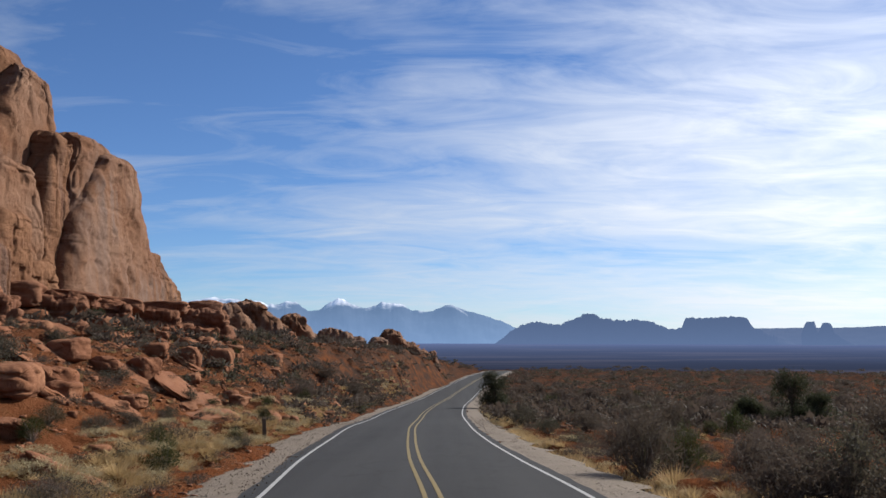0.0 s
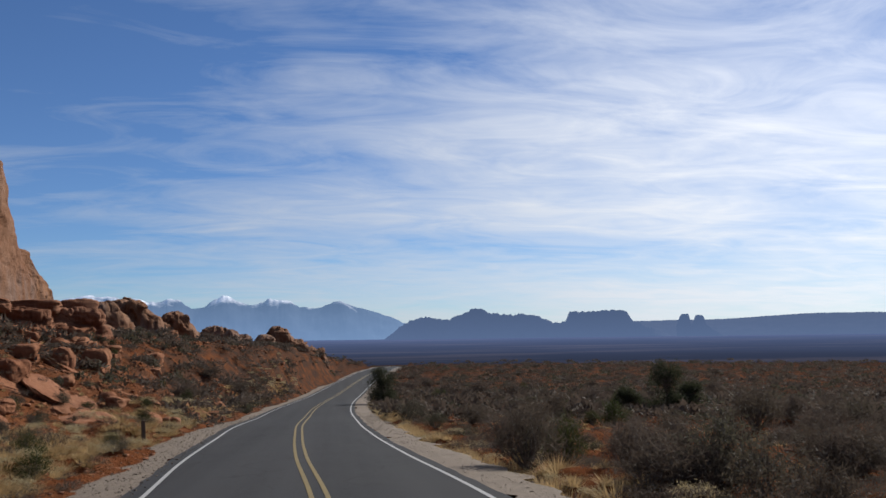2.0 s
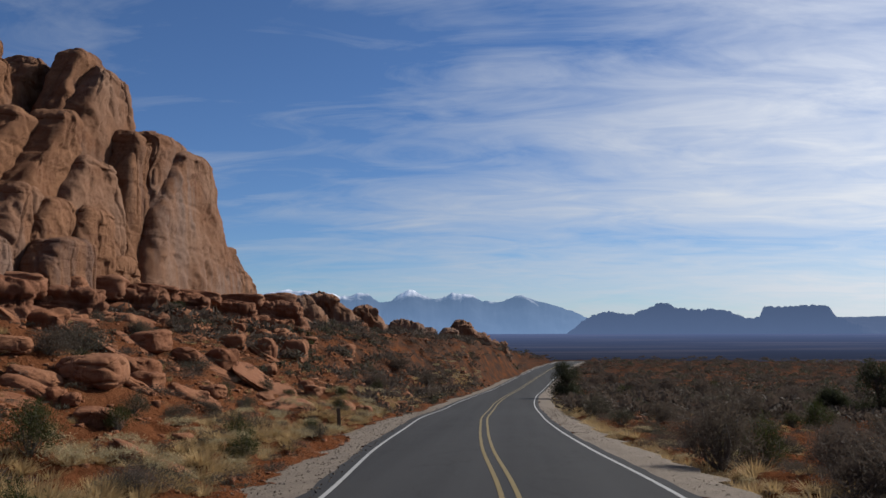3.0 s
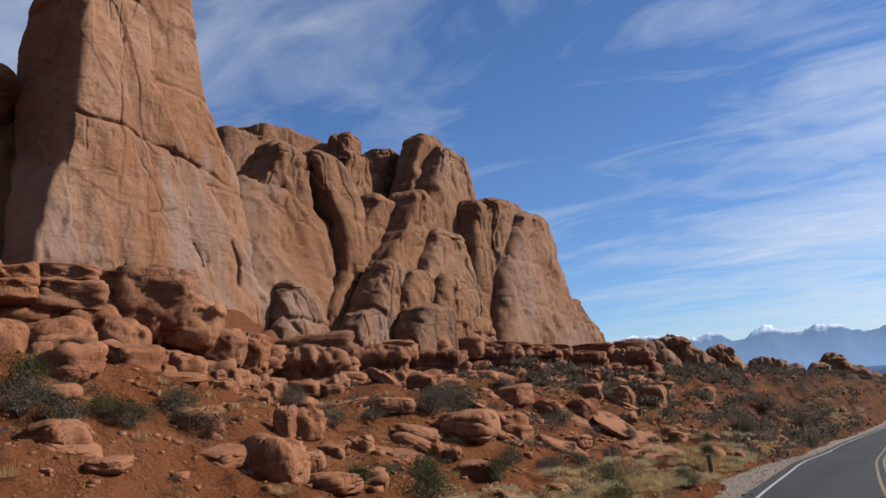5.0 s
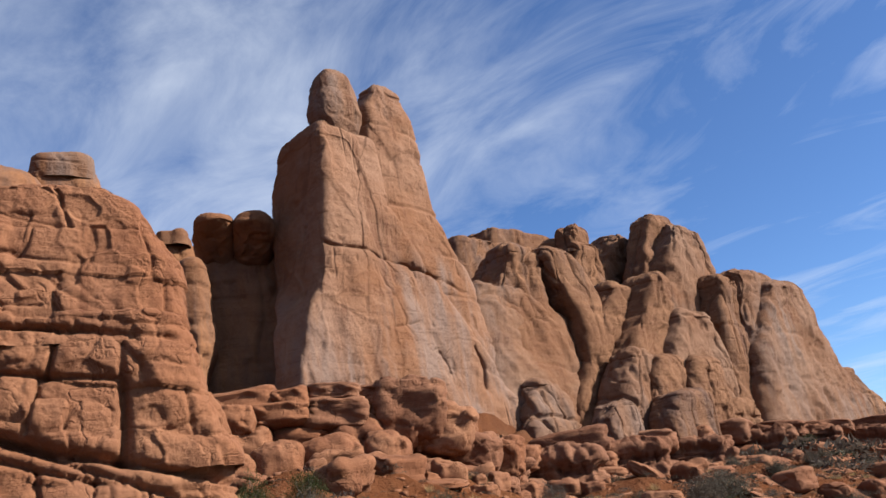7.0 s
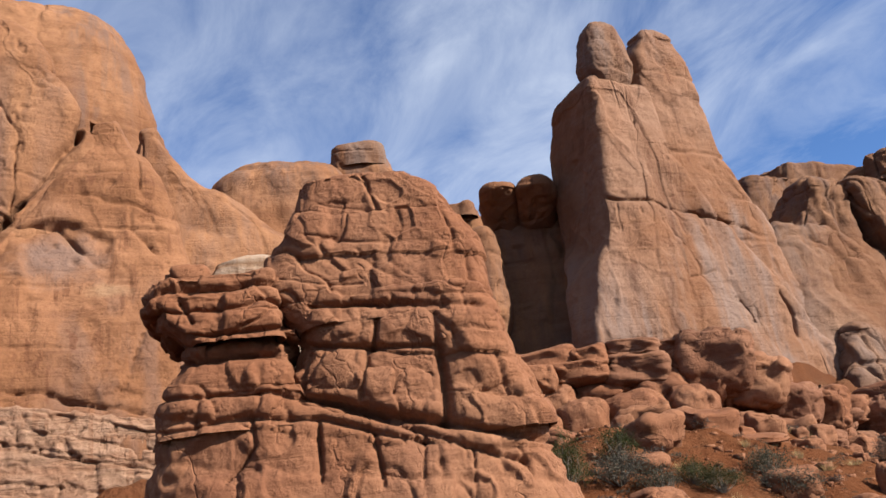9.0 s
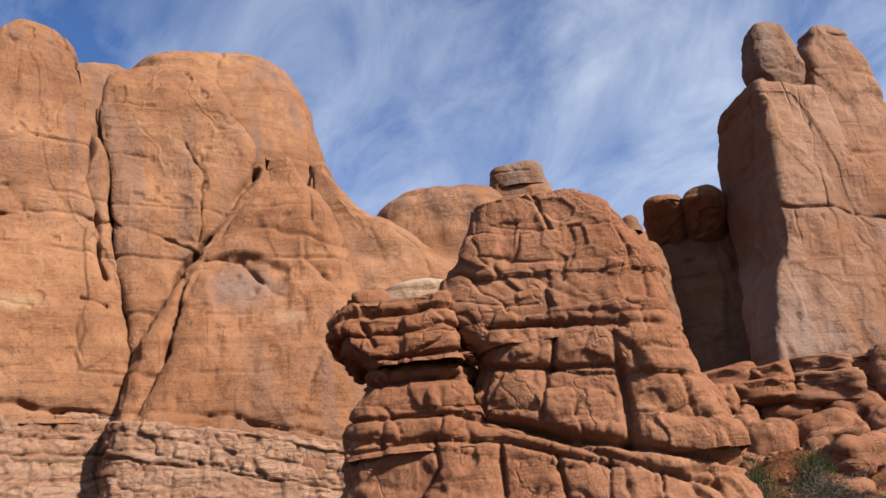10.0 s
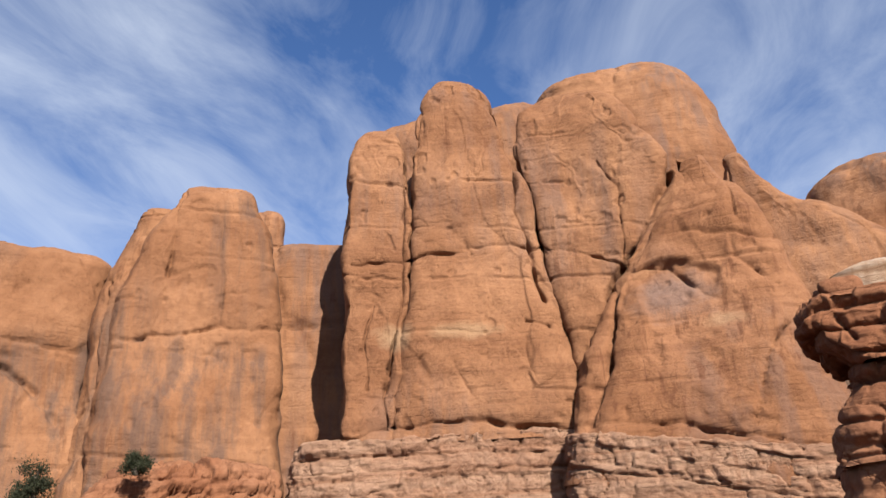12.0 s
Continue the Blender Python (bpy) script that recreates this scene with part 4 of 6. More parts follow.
rib("backing", [(2, 45, 26.0), (12, 44, 26.8), (15, 43, 27.6)], 2.0, 180, -6.5, 0.1, 9, power=7)
rib("backing", [(2, 27, 19.0), (8, 26.4, 19.8), (9.6, 26, 20.8)], 1.6, 181, -3.5, 0.1, 7, power=7)
rib("crest", [(2.0, 43.0, 37.2), (14.6, 42.7, 37.5), (18.0, 42.4, 37.6), (19.9, 41.9, 38.1)], 0.4, 300, -6.0, 0.08, 5.0, RIDGE)
rib("crest", [(2.0, 41.0, 34.1), (14.7, 40.7, 34.4), (18.6, 40.3, 34.8), (21.0, 39.8, 35.4)], 0.7, 301, -6.5, 0.08, 6.0, RIDGE)
rib("crest", [(2.0, 36.9, 32.0), (12.9, 36.6, 32.3), (17.4, 36.1, 32.2), (20.2, 35.6, 33.0)], 0.8, 302, -5.5, 0.08, 4.0, RIDGE)
rib("knob", [(2.0, 35.5, 31.8), (14.6, 35.2, 32.1), (17.3, 34.6, 32.1), (19.1, 33.9, 32.5)], 1.0, 303, -3.5, 0.10, 2.2, RIDGE)
rib("knob_cap", [(19.0, 34.1, 32.8), (19.9, 34.0, 32.9), (20.6, 34.0, 32.8)], 1.0, 304, -3.5, 0.10, 1.8, RIDGE)
rib("crest", [(2.0, 33.4, 28.7), (14.6, 33.1, 29.0), (18.4, 32.3, 29.3), (20.6, 31.0, 29.7)], 0.6, 305, -4.0, 0.08, 4.0, RIDGE)
rib("fin", [(2.0, 41.0, 35.4), (12.2, 40.7, 35.7), (14.5, 39.7, 36.5), (16.7, 38.5, 36.7)], 0.9, 306, 0.4, 0.14, 3.5, RIDGE)
rib("fin", [(2.0, 36.0, 34.0), (7.0, 35.7, 34.3), (9.9, 34.3, 32.8), (12.2, 34.4, 32.4), (14.8, 35.5, 33.2), (16.7, 36.2, 34.2)], 0.9, 307, 0.9, 0.12, 3.5, RIDGE)
rib("fin", [(2.0, 36.0, 33.5), (6.6, 35.7, 33.8), (9.1, 34.6, 32.5), (12.2, 33.3, 30.9), (14.5, 32.1, 30.3)], 0.9, 308, 0.8, 0.10, 3.0, RIDGE)
rib("scooped_wall", [(2.0, 40.8, 35.0), (6.4, 40.5, 35.3), (7.8, 40.7, 34.8), (10.0, 41.3, 34.5), (12.4, 41.5, 35.0), (14.2, 41.2, 37.5)], 0.7, 309, 1.3, 0.2, 7.0, PATINA)
rib("fin", [(2.0, 31.5, 27.4), (12.1, 31.0, 27.7), (15.6, 29.9, 27.3), (18.5, 29.3, 27.1), (21.0, 28.7, 26.9)], 1.0, 310, -1.0, 0.08, 2.2, RIDGE)
rib("fin", [(2.0, 30.4, 24.5), (6.9, 30.1, 24.8), (10.1, 29.4, 25.2), (13.5, 28.7, 25.4), (17.1, 27.9, 25.1), (19.8, 27.1, 25.6)], 1.0, 311, 0.4, 0.08, 2.8, PATINA)
rib("pillar", [(2.0, 32.9, 28.5), (6.7, 32.6, 28.8), (9.7, 31.6, 28.5), (12.0, 30.5, 28.3), (14.9, 29.3, 28.1)], 0.9, 312, 2.2, 0.10, 2.6, RIDGE)
rib("pillar", [(2.0, 29.8, 24.9), (6.6, 29.5, 25.2), (9.7, 28.7, 25.6), (12.3, 27.9, 26.1)], 0.7, 313, 2.8, 0.10, 2.6, PATINA)
rib("pillar", [(2.0, 29.0, 25.7), (5.8, 28.7, 26.0), (7.2, 28.3, 26.1), (9.0, 27.8, 26.2)], 0.7, 314, 3.6, 0.10, 2.2, RIDGE)
rib("pillar", [(2.0, 33.1, 30.2), (6.3, 32.8, 30.5), (8.0, 32.2, 30.4), (9.4, 31.5, 30.3)], 0.7, 315, 3.0, 0.10, 2.2, PATINA)
rib("pillar", [(2.0, 31.2, 28.2), (6.0, 30.9, 28.5), (7.6, 30.5, 28.4), (9.2, 30.0, 28.3)], 0.7, 316, 3.4, 0.10, 2.2, RIDGE)
rib("fin", [(2.0, 25.9, 23.5), (6.3, 25.6, 23.8), (8.4, 25.5, 23.9), (11.8, 25.5, 24.1), (15.1, 25.1, 24.0)], 1.0, 317, 2.0, 0.06, 2.6, RIDGE)
rib("fin", [(2.0, 25.0, 21.7), (6.4, 24.6, 21.9), (9.4, 24.2, 22.0), (13.0, 24.0, 22.0), (16.2, 23.6, 21.8)], 1.0, 318, 1.5, 0.06, 3.0, PATINA)
rib("fin", [(2.0, 24.1, 17.7), (6.3, 23.7, 18.0), (9.5, 23.4, 19.0), (12.4, 22.7, 19.6), (15.3, 21.9, 20.1)], 1.0, 319, 2.4, 0.08, 4.5, PATINA)
rib("fin", [(2.0, 20.7, 16.8), (6.0, 20.4, 17.1), (7.4, 20.0, 17.8), (9.0, 19.6, 18.5)], 0.8, 320, 0.0, 0.10, 4.0, RIDGE)
rib("buttress", [(2.0, 29.9, 26.8), (5.6, 29.6, 27.1), (6.7, 29.1, 27.3)], 0.5, 321, 5.2, 0.10, 2.2, RIDGE)
rib("buttress", [(2.0, 34.0, 31.6), (5.6, 33.7, 31.9), (6.3, 33.4, 32.0)], 0.4, 322, 5.0, 0.10, 1.8, PATINA)
rib("arched_slab", [(2.0, 39.3, 35.7), (6.3, 39.0, 36.0), (7.1, 38.8, 36.0), (8.0, 38.3, 36.7)], 0.4, 323, 2.6, 0.30, 2.0, PATINA)
rib("pillar", [(2.0, 26.6, 24.4), (5.8, 26.3, 24.7), (6.5, 26.0, 24.8)], 0.5, 324, 3.0, 0.10, 2.0, RIDGE)

for k, (az, w, top, dist) in enumerate([(16.0, 1.6, 5.4, 118), (14.8, 1.5, 6.2, 124), (13.2, 1.6, 6.8, 128), (12.2, 1.3, 4.6, 130), (11.3, 1.2, 3.6, 130), (10.2, 1.0, 5.2, 135), (9.4, 1.0, 2.6, 140), (7.7, 1.1, 3.6, 145), (6.9, 1.0, 2.4, 142), (5.9, 0.7, 2.0, 150), (4.4, 0.9, 1.6, 155), (3.4, 0.9, 2.8, 160), (2.5, 1.1, 1.0, 160), (0.7, 0.32, -0.8, 165)] ):
    fin("rock_outcrop", dist, [(-8, az + w * 2.0, az - w * 2.0), (top - 3.0, az + w * 1.4, az - w * 1.4), (top - 1.0, az + w * 0.7, az - w * 0.7)], 1.2, PATINA, 4, seed=60 + k, around=110, up=50, beds=1.5, joints=2.0, rough=0.2, slabs=0.45, power=5, label="low weathered orange sandstone outcrop on the hillside", category="rock outcrop", group="far outcrops")

# ---- layered outcrop beside the road ----


def boulder_mesh(name, seed, mat, size, n=26, power=3.4, swell=0.12, rough=0.05, beds=0.0, facet=0.05, unit=1.0, hollow=0.0):
    """A rounded, broken block of that size in metres; unit sets the scale of its relief."""
    u = np.linspace(-1, 1, n)
    u = np.sign(u) * np.abs(u) ** 0.85
    gx, gy = np.meshgrid(u, u, indexing="ij")
    one = np.ones_like(gx)
    sides = [(gx, gy, one), (gy, gx, -one), (one, gx, gy), (-one, gy, gx), (gy, one, gx), (gx, -one, gy)]
    verts, faces = [], []
    for k, s in enumerate(sides):
        verts.append(np.stack(s, -1).reshape(-1, 3))
        faces.append(grid_faces(n, n) + k * n * n)
    p = np.concatenate(verts)
    norm = (np.abs(p) ** power).sum(1) ** (1 / power)
    p = p / norm[:, None]
    out = np.sign(p) * np.abs(p) ** (power - 1) / np.array(size)
    out /= np.linalg.norm(out, axis=1, keepdims=True)
    p = p * np.array(size) / 2
    q = p / unit + np.array([seed * 7.3, seed * 3.1, seed * 1.7])
    push = swell * fractal(q / 0.9, 2, seed) + rough * fractal(q / 0.33, 4, seed + 4, 0.6)
    bend = 0.3 * np.stack([fractal(q / 0.7, 2, seed + s) for s in (2, 3, 5)], 1)
    d1, d2, who = cells(q / (0.75, 0.75, 0.5) + bend, seed)
    push += facet * who * smooth(0, 0.12, d2 - d1) - facet * 1.3 * np.exp(-((d2 - d1) / 0.06) ** 2) * smooth(-0.2, 0.3, fractal(q / 0.8, 2, seed + 21))
    if beds:
        k = (q[:, 2] + 0.08 * fractal(q / 0.6, 2, seed + 6)) / beds
        off = np.abs(k - np.round(k)) * beds
        push -= 0.06 * np.exp(-(off / 0.03) ** 2) * smooth(-0.2, 0.4, fractal(q / 0.7, 2, seed + 8))
    if hollow:
        d1, _, who = cells(q / 0.85 + bend, seed + 60)
        push -= hollow * smooth(0.42, 0.16, d1) * (who > -0.1)
    p = p + out * (push * unit)[:, None]
    me = mesh(name, p, np.concatenate(faces), mat)
    bm = bmesh.new()
    bm.from_mesh(me)
    bmesh.ops.remove_doubles(bm, verts=bm.verts, dist=0.0005 * max(size))
    bm.to_mesh(me)
    bm.free()
    return me


def block(parent, az, z, dist, wide, high, deep, seed, mat=DEWEY, turn=0.0, tip=0.0, n=36, name="block", **more):
    """One block of the outcrop: bearing and height of its middle, its size."""
    ob = put(name, boulder_mesh(name, seed, mat, (wide, deep, high), n, **more), parent=parent)
    x, y = plan(az, dist)
    ob.matrix_basis = pose(x, y, z, 0, tip, az + turn)
    return ob


def make_outcrop():
    top = whole("layered_outcrop", "layered crumbly red sandstone outcrop beside the road", "rock outcrop")
    beds = [-2, 0.2, 1.5, 2.6, 2.98, 3.46, 3.95, 4.5, 4.68, 5.2, 5.75, 6.6]
    # open partings and joints, as bearing and height in degrees
    partings = [([(72.9, 13.8), (68.8, 13.6), (65.4, 13.2), (61.5, 12.7)], 0.26, 0.36), ([(73.6, 11.4), (69.3, 10.8), (64.8, 10.4)], 0.14, 0.26), ([(73.9, 8.1), (71.5, 7.5), (68.3, 6.2), (64.5, 5.4)], 0.34, 0.42), ([(64.7, 5.4), (62.0, 4.5), (59.7, 4.0), (57.5, 3.2)], 0.3, 0.4), ([(82.6, 8.7), (79.2, 8.8), (75.6, 8.6), (72.3, 7.6), (69.4, 6.4), (66.1, 4.9), (62.0, 3.1), (59.7, 2.4)], 0.2, 0.32), ([(82.7, 6.8), (78.0, 7.2), (72.7, 6.7), (68.5, 5.0), (65.9, 4.3)], 0.2, 0.28)]
    joints = [([(68.2, 13.3), (68.8, 10.7)], 0.2, 0.3), ([(64.6, 12.8), (64.5, 10.4), (64.4, 7.3), (64.4, 5.4)], 0.2, 0.4), ([(69.2, 10.7), (69.9, 7.5)], 0.1, 0.22), ([(73.6, 10.8), (73.9, 8.2)], 0.2, 0.3), ([(73.0, 6.4), (73.0, 2.7)], 0.2, 0.3), ([(69.3, 5.2), (69.0, 1.9)], 0.2, 0.3), ([(66.0, 4.6), (66.4, 1.5)], 0.16, 0.26), ([(77.1, 7.2), (77.0, 5.4), (78.7, 3.5)], 0.16, 0.26), ([(63.0, 3.4), (63.2, 0.5)], 0.2, 0.3), ([(80.2, 8.6), (80.4, 6.9)], 0.12, 0.22)]
    upper = [([(73.1, 18.4), (69.3, 17.8), (65.2, 17.5), (62.2, 17.2)], 0.12, 0.26), ([(74.8, 15.7), (72.1, 15.1), (69.2, 15.1)], 0.07, 0.18), ([(69.4, 17.4), (67.9, 15.8), (65.4, 14.5)], 0.10, 0.22), ([(71.9, 20.6), (67.2, 19.6)], 0.10, 0.22), ([(71.3, 16.7), (70.5, 16.1)], 0.12, 0.22), ([(65.3, 15.3), (64.1, 13.8), (61.3, 13.2)], 0.12, 0.22), ([(67.0, 20.5), (67.0, 17.6)], 0.12, 0.24)]
    armed = [([(82.6, 13.7), (80.9, 12.5), (75.1, 12.5)], 0.2, 0.3), ([(81.1, 14.7), (80.4, 13.4)], 0.14, 0.24), ([(77.9, 13.9), (75.1, 13.8)], 0.06, 0.16), ([(81.2, 11.0), (75.2, 11.1)], 0.16, 0.26)]
    upper = [(line, 0.6 * depth, wide) for line, depth, wide in upper]
    partings, joints, upper, armed = ([(line, 0.65 * depth, 0.75 * wide) for line, depth, wide in rows] for rows in (partings, joints, upper, armed))
    cuts = partings + joints
    plain = dict(groove=0.035, out=0.03, edge=0.045, rough=0.02)
    bedded_rock("lower_mass", 10.9, [(-1.6, 87, 51), (0.4, 85.6, 53.6), (1.7, 84.0, 56.6), (2.8, 83.0, 58.4), (3.3, 82.8, 59.0), (3.6, 82.2, 59.4)], 0.2, DEWEY, beds, 100, top, 1.75, 0.13, 0.15, 560, 220, 4.5, cuts=cuts, block=1.5, **plain)
    bedded_rock("middle_mass", 11.3, [(2.9, 74.4, 58.6), (3.4, 74.2, 59.2), (3.9, 73.6, 60.4), (4.3, 73.2, 61.0), (4.6, 73.4, 61.3)], 0.15, DEWEY, beds, 101, top, 1.55, 0.08, 0.15, 420, 160, 6, cuts=cuts, block=1.2, **plain)
    bedded_rock("upper_mass", 11.4, [(4.3, 73.0, 61.2), (4.6, 74.4, 61.0), (4.9, 75.4, 61.2), (5.3, 75.0, 61.5), (5.5, 74.0, 62.0), (5.85, 73.3, 62.7), (6.1, 73.0, 63.6), (6.25, 72.8, 64.8)], 0.12, DEWEY, beds, 102, top, 1.55, 0.16, 0.10, 460, 210, 6.5, cuts=partings + upper, block=0.75, groove=0.05, out=0.05, edge=0.03, rough=0.014)
    bedded_rock("neck", 11.05, [(3.2, 83, 73), (3.7, 82.3, 73.4), (4.0, 81.3, 74), (4.5, 80.9, 74.4)], 0.1, DEWEY, [2, 3.3, 3.66, 3.98, 4.2, 5], 103, top, 1.2, 0.1, 0.06, 280, 110, 4.5, cuts=cuts + armed, block=0.9, groove=0.06, out=0.05, edge=0.045, rough=0.025)
    bedded_rock("arm", 10.85, [(4.2, 80.4, 75.0), (4.4, 82.0, 74.9), (4.75, 83.4, 74.8), (5.0, 82.8, 74.9)], 0.08, DEWEY, [3.9, 4.55, 4.8, 5.06, 5.6], 104, top, 1.0, 0.05, 0.02, 320, 110, 6, cuts=armed, block=0.9, groove=0.05, out=0.045, edge=0.04, rough=0.025)
    for k, (az, z, dist, w, h, d) in enumerate([(69.0, 6.38, 10.9, 0.7, 0.16, 0.6), (80.8, 5.12, 10.5, 0.45, 0.13, 0.5), (62.6, 5.3, 10.6, 0.4, 0.2, 0.4), (74.4, 4.28, 10.2, 0.3, 0.2, 0.4), (66.0, 6.1, 11.0, 0.5, 0.2, 0.6)]):
        block(top, az, z, dist, w, h, d, 140 + k, n=14, power=5, swell=0.05, rough=0.02, facet=0.06)


make_outcrop()

# ---- ledge and loose rock on the slope ----


def seat(az, el, near=3.0, far=300.0):
    """Where the line of sight at that bearing and height first meets the land: distance and height."""
    dist = np.geomspace(near, far, 1500)
    x, y = -np.sin(radians(az)) * dist, np.cos(radians(az)) * dist
    z = ground(x, y)
    low = EYE + dist * math.tan(radians(el)) <= z
    k = int(np.argmax(low)) if low.any() else len(dist) - 1
    return float(dist[k]), float(z[k])


LEDGE_AZ = [14.6, 19, 24, 30, 36, 41, 43, 45, 47.5, 55, 62]
LEDGE_DIST = [69, 64.5, 56.5, 46.5, 38.5, 34.0, 32.5, 31.0, 29.3, 28, 26.5]
LEDGE_TOP = [4.6, 4.8, 5.2, 4.9, 4.75, 4.3, 4.9, 6.0, 6.8, 6.75, 6.5]
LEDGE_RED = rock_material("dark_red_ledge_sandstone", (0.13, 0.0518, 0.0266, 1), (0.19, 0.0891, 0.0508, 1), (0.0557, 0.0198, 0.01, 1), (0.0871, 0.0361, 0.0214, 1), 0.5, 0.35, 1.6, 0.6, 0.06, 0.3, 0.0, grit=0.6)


def ledge_at(az):
    return tuple(float(curve_through(LEDGE_AZ, row, np.array([az]))[0]) for row in (LEDGE_DIST, LEDGE_TOP))


def make_ledge():
    """Courses of heavy rounded blocks along the foot of the cliffs, the upper ones overhanging the lower."""
    top = whole("red_ledge", "dark red broken sandstone ledge under the cliffs", "rock ledge")
    rng = random.Random(5)
    bench = [boulder_mesh("ledge_block", 200 + k, (LEDGE_RED, DEWEY, LEDGE_RED)[k % 3], (1, 1, 1), 17, 5.5, 0.09, 0.035, 0.0, 0.07, 0.55) for k in range(9)]
    hump = [boulder_mesh("hummock", 230 + k, DEWEY, (1, 1, 1), 20, 2.9, 0.13, 0.03, 0.0, 0.05, 0.5, hollow=0.13) for k in range(7)]
    # from bearing, to bearing, below the top, thickness, before the line, width of a block, gaps, hummocky
    courses = [(14.8, 43.0, 0.0, 1.15, 0.0, (1.4, 3.4), 0.0, False), (15.0, 43.5, 0.85, 0.8, -0.3, (1.2, 3.0), 0.04, False), (15.0, 44.0, 1.5, 0.95, 0.5, (1.4, 3.6), 0.10, False), (16.0, 45.0, 2.25, 0.9, 0.9, (1.2, 3.0), 0.06, False), (20.0, 45.0, 2.95, 0.8, 1.8, (0.8, 2.4), 0.25, False),
               (43.2, 61.0, 0.0, 0.75, 0.1, (1.0, 2.4), 0.05, False), (43.6, 61.0, 0.55, 0.9, 0.3, (0.9, 2.0), 0.05, False), (44.0, 61.5, 1.2, 1.2, 0.9, (1.0, 1.9), 0.05, True), (44.5, 62.0, 2.0, 1.4, 1.9, (1.1, 2.1), 0.05, True), (43.0, 62.0, 3.0, 1.5, 3.1, (1.1, 2.2), 0.1, True), (43.0, 61.0, 3.9, 1.2, 4.4, (0.9, 1.9), 0.3, True)]
    for k, (a0, a1, below, thick, before, wide, gap, humpy) in enumerate(courses):
        az = a0
        while az < a1:
            dist, high = ledge_at(az)
            w = rng.uniform(*wide)
            turn = math.degrees(w / dist)
            if rng.random() > gap:
                shapes = hump if humpy else bench
                x, y = plan(az + turn / 2, dist - before + 0.9 + rng.uniform(-0.3, 0.3))
                h = thick * rng.uniform(0.85, 1.3)
                z = high - below - thick * 0.5 + rng.uniform(-0.14, 0.14)
                ob = put("hummock" if humpy else "ledge_block", shapes[rng.randrange(len(shapes))], parent=top)
                deep = 2.4 if not humpy else rng.uniform(1.6, 2.4)
                ob.matrix_basis = pose(float(x), float(y), z, rng.uniform(-5, 5), rng.uniform(-3, 6), az + rng.uniform(-10, 10) + 180 * (rng.random() < 0.5)) @ Matrix.Diagonal((w * 1.1, deep, h, 1))
            az += turn
    # the solid rock behind the blocks
    stops = [61.0, 55.0, 49.5, 45.5, 41.0, 36.0, 31.5, 27.5, 24.0, 21.0, 18.2, 15.2]
    for k, (l, r) in enumerate(zip(stops, stops[1:])):
        dist, high = ledge_at((l + r) / 2)
        bedded_rock("bed", dist + 2.2, [(-0.5, l + 1.4, r - 1.4), (2.2, l + 1.0, r - 1.0), (high - 0.9, l + 0.7, r - 0.7)], 0.4, LEDGE_RED, [-3, 0, 1.2] + list(np.linspace(2.0, high, 6) + [0.1, -0.15, 0.12, -0.1, 0.08, 0]) + [high + 1.2], 210 + k, top, 2.8, 0.25, 0.06, 170, 60, 8, block=1.7, groove=0.3, out=0.3, edge=0.14, rough=0.06, vert=0.4)
    # the great overhanging block, the long slab that dips away from it, and smaller slabs
    for az, dist, z, wide, deep, high, tip, seed in [(47.2, 30.0, 5.6, 2.6, 3.0, 2.2, 8, 260), (45.2, 30.4, 4.9, 2.2, 3.0, 1.7, 16, 261), (43.4, 31.2, 4.1, 2.2, 3.0, 1.3, 16, 262), (45.4, 28.4, 3.2, 2.8, 2.2, 1.0, 18, 263), (42.8, 29.4, 2.8, 2.2, 2.2, 0.8, 14, 264), (41.2, 32.0, 3.7, 1.2, 1.8, 1.5, 8, 265)]:
        block(top, az, z, dist, wide, high, deep, seed, LEDGE_RED if seed % 2 == 0 else DEWEY, 0.0, tip, 26, "slab", power=5.5, swell=0.1, rough=0.04, facet=0.10)
    rubble = [boulder_mesh("ledge_block", 210 + k, DEWEY, (1.0, 0.9, 0.62), 9, 6.0, 0.10, 0.05, 0.0, 0.12, 0.7) for k in range(6)]
    for k in range(170):
        bearing = rng.uniform(15, 58)
        x, y = plan(bearing, ledge_at(bearing)[0] - rng.uniform(1.5, 8.0))
        z = float(ground(np.array([x]), np.array([y]))[0])
        wide = 0.25 + min(rng.expovariate(2.6), 1.1)
        ob = put("ledge_block", rubble[k % 6], parent=top)
        ob.matrix_basis = pose(float(x), float(y), z + 0.1 * wide, rng.uniform(-14, 14), rng.uniform(-10, 18), rng.uniform(0, 360)) @ Matrix.Diagonal((wide, wide, wide * rng.uniform(0.7, 1.4), 1))


make_ledge()


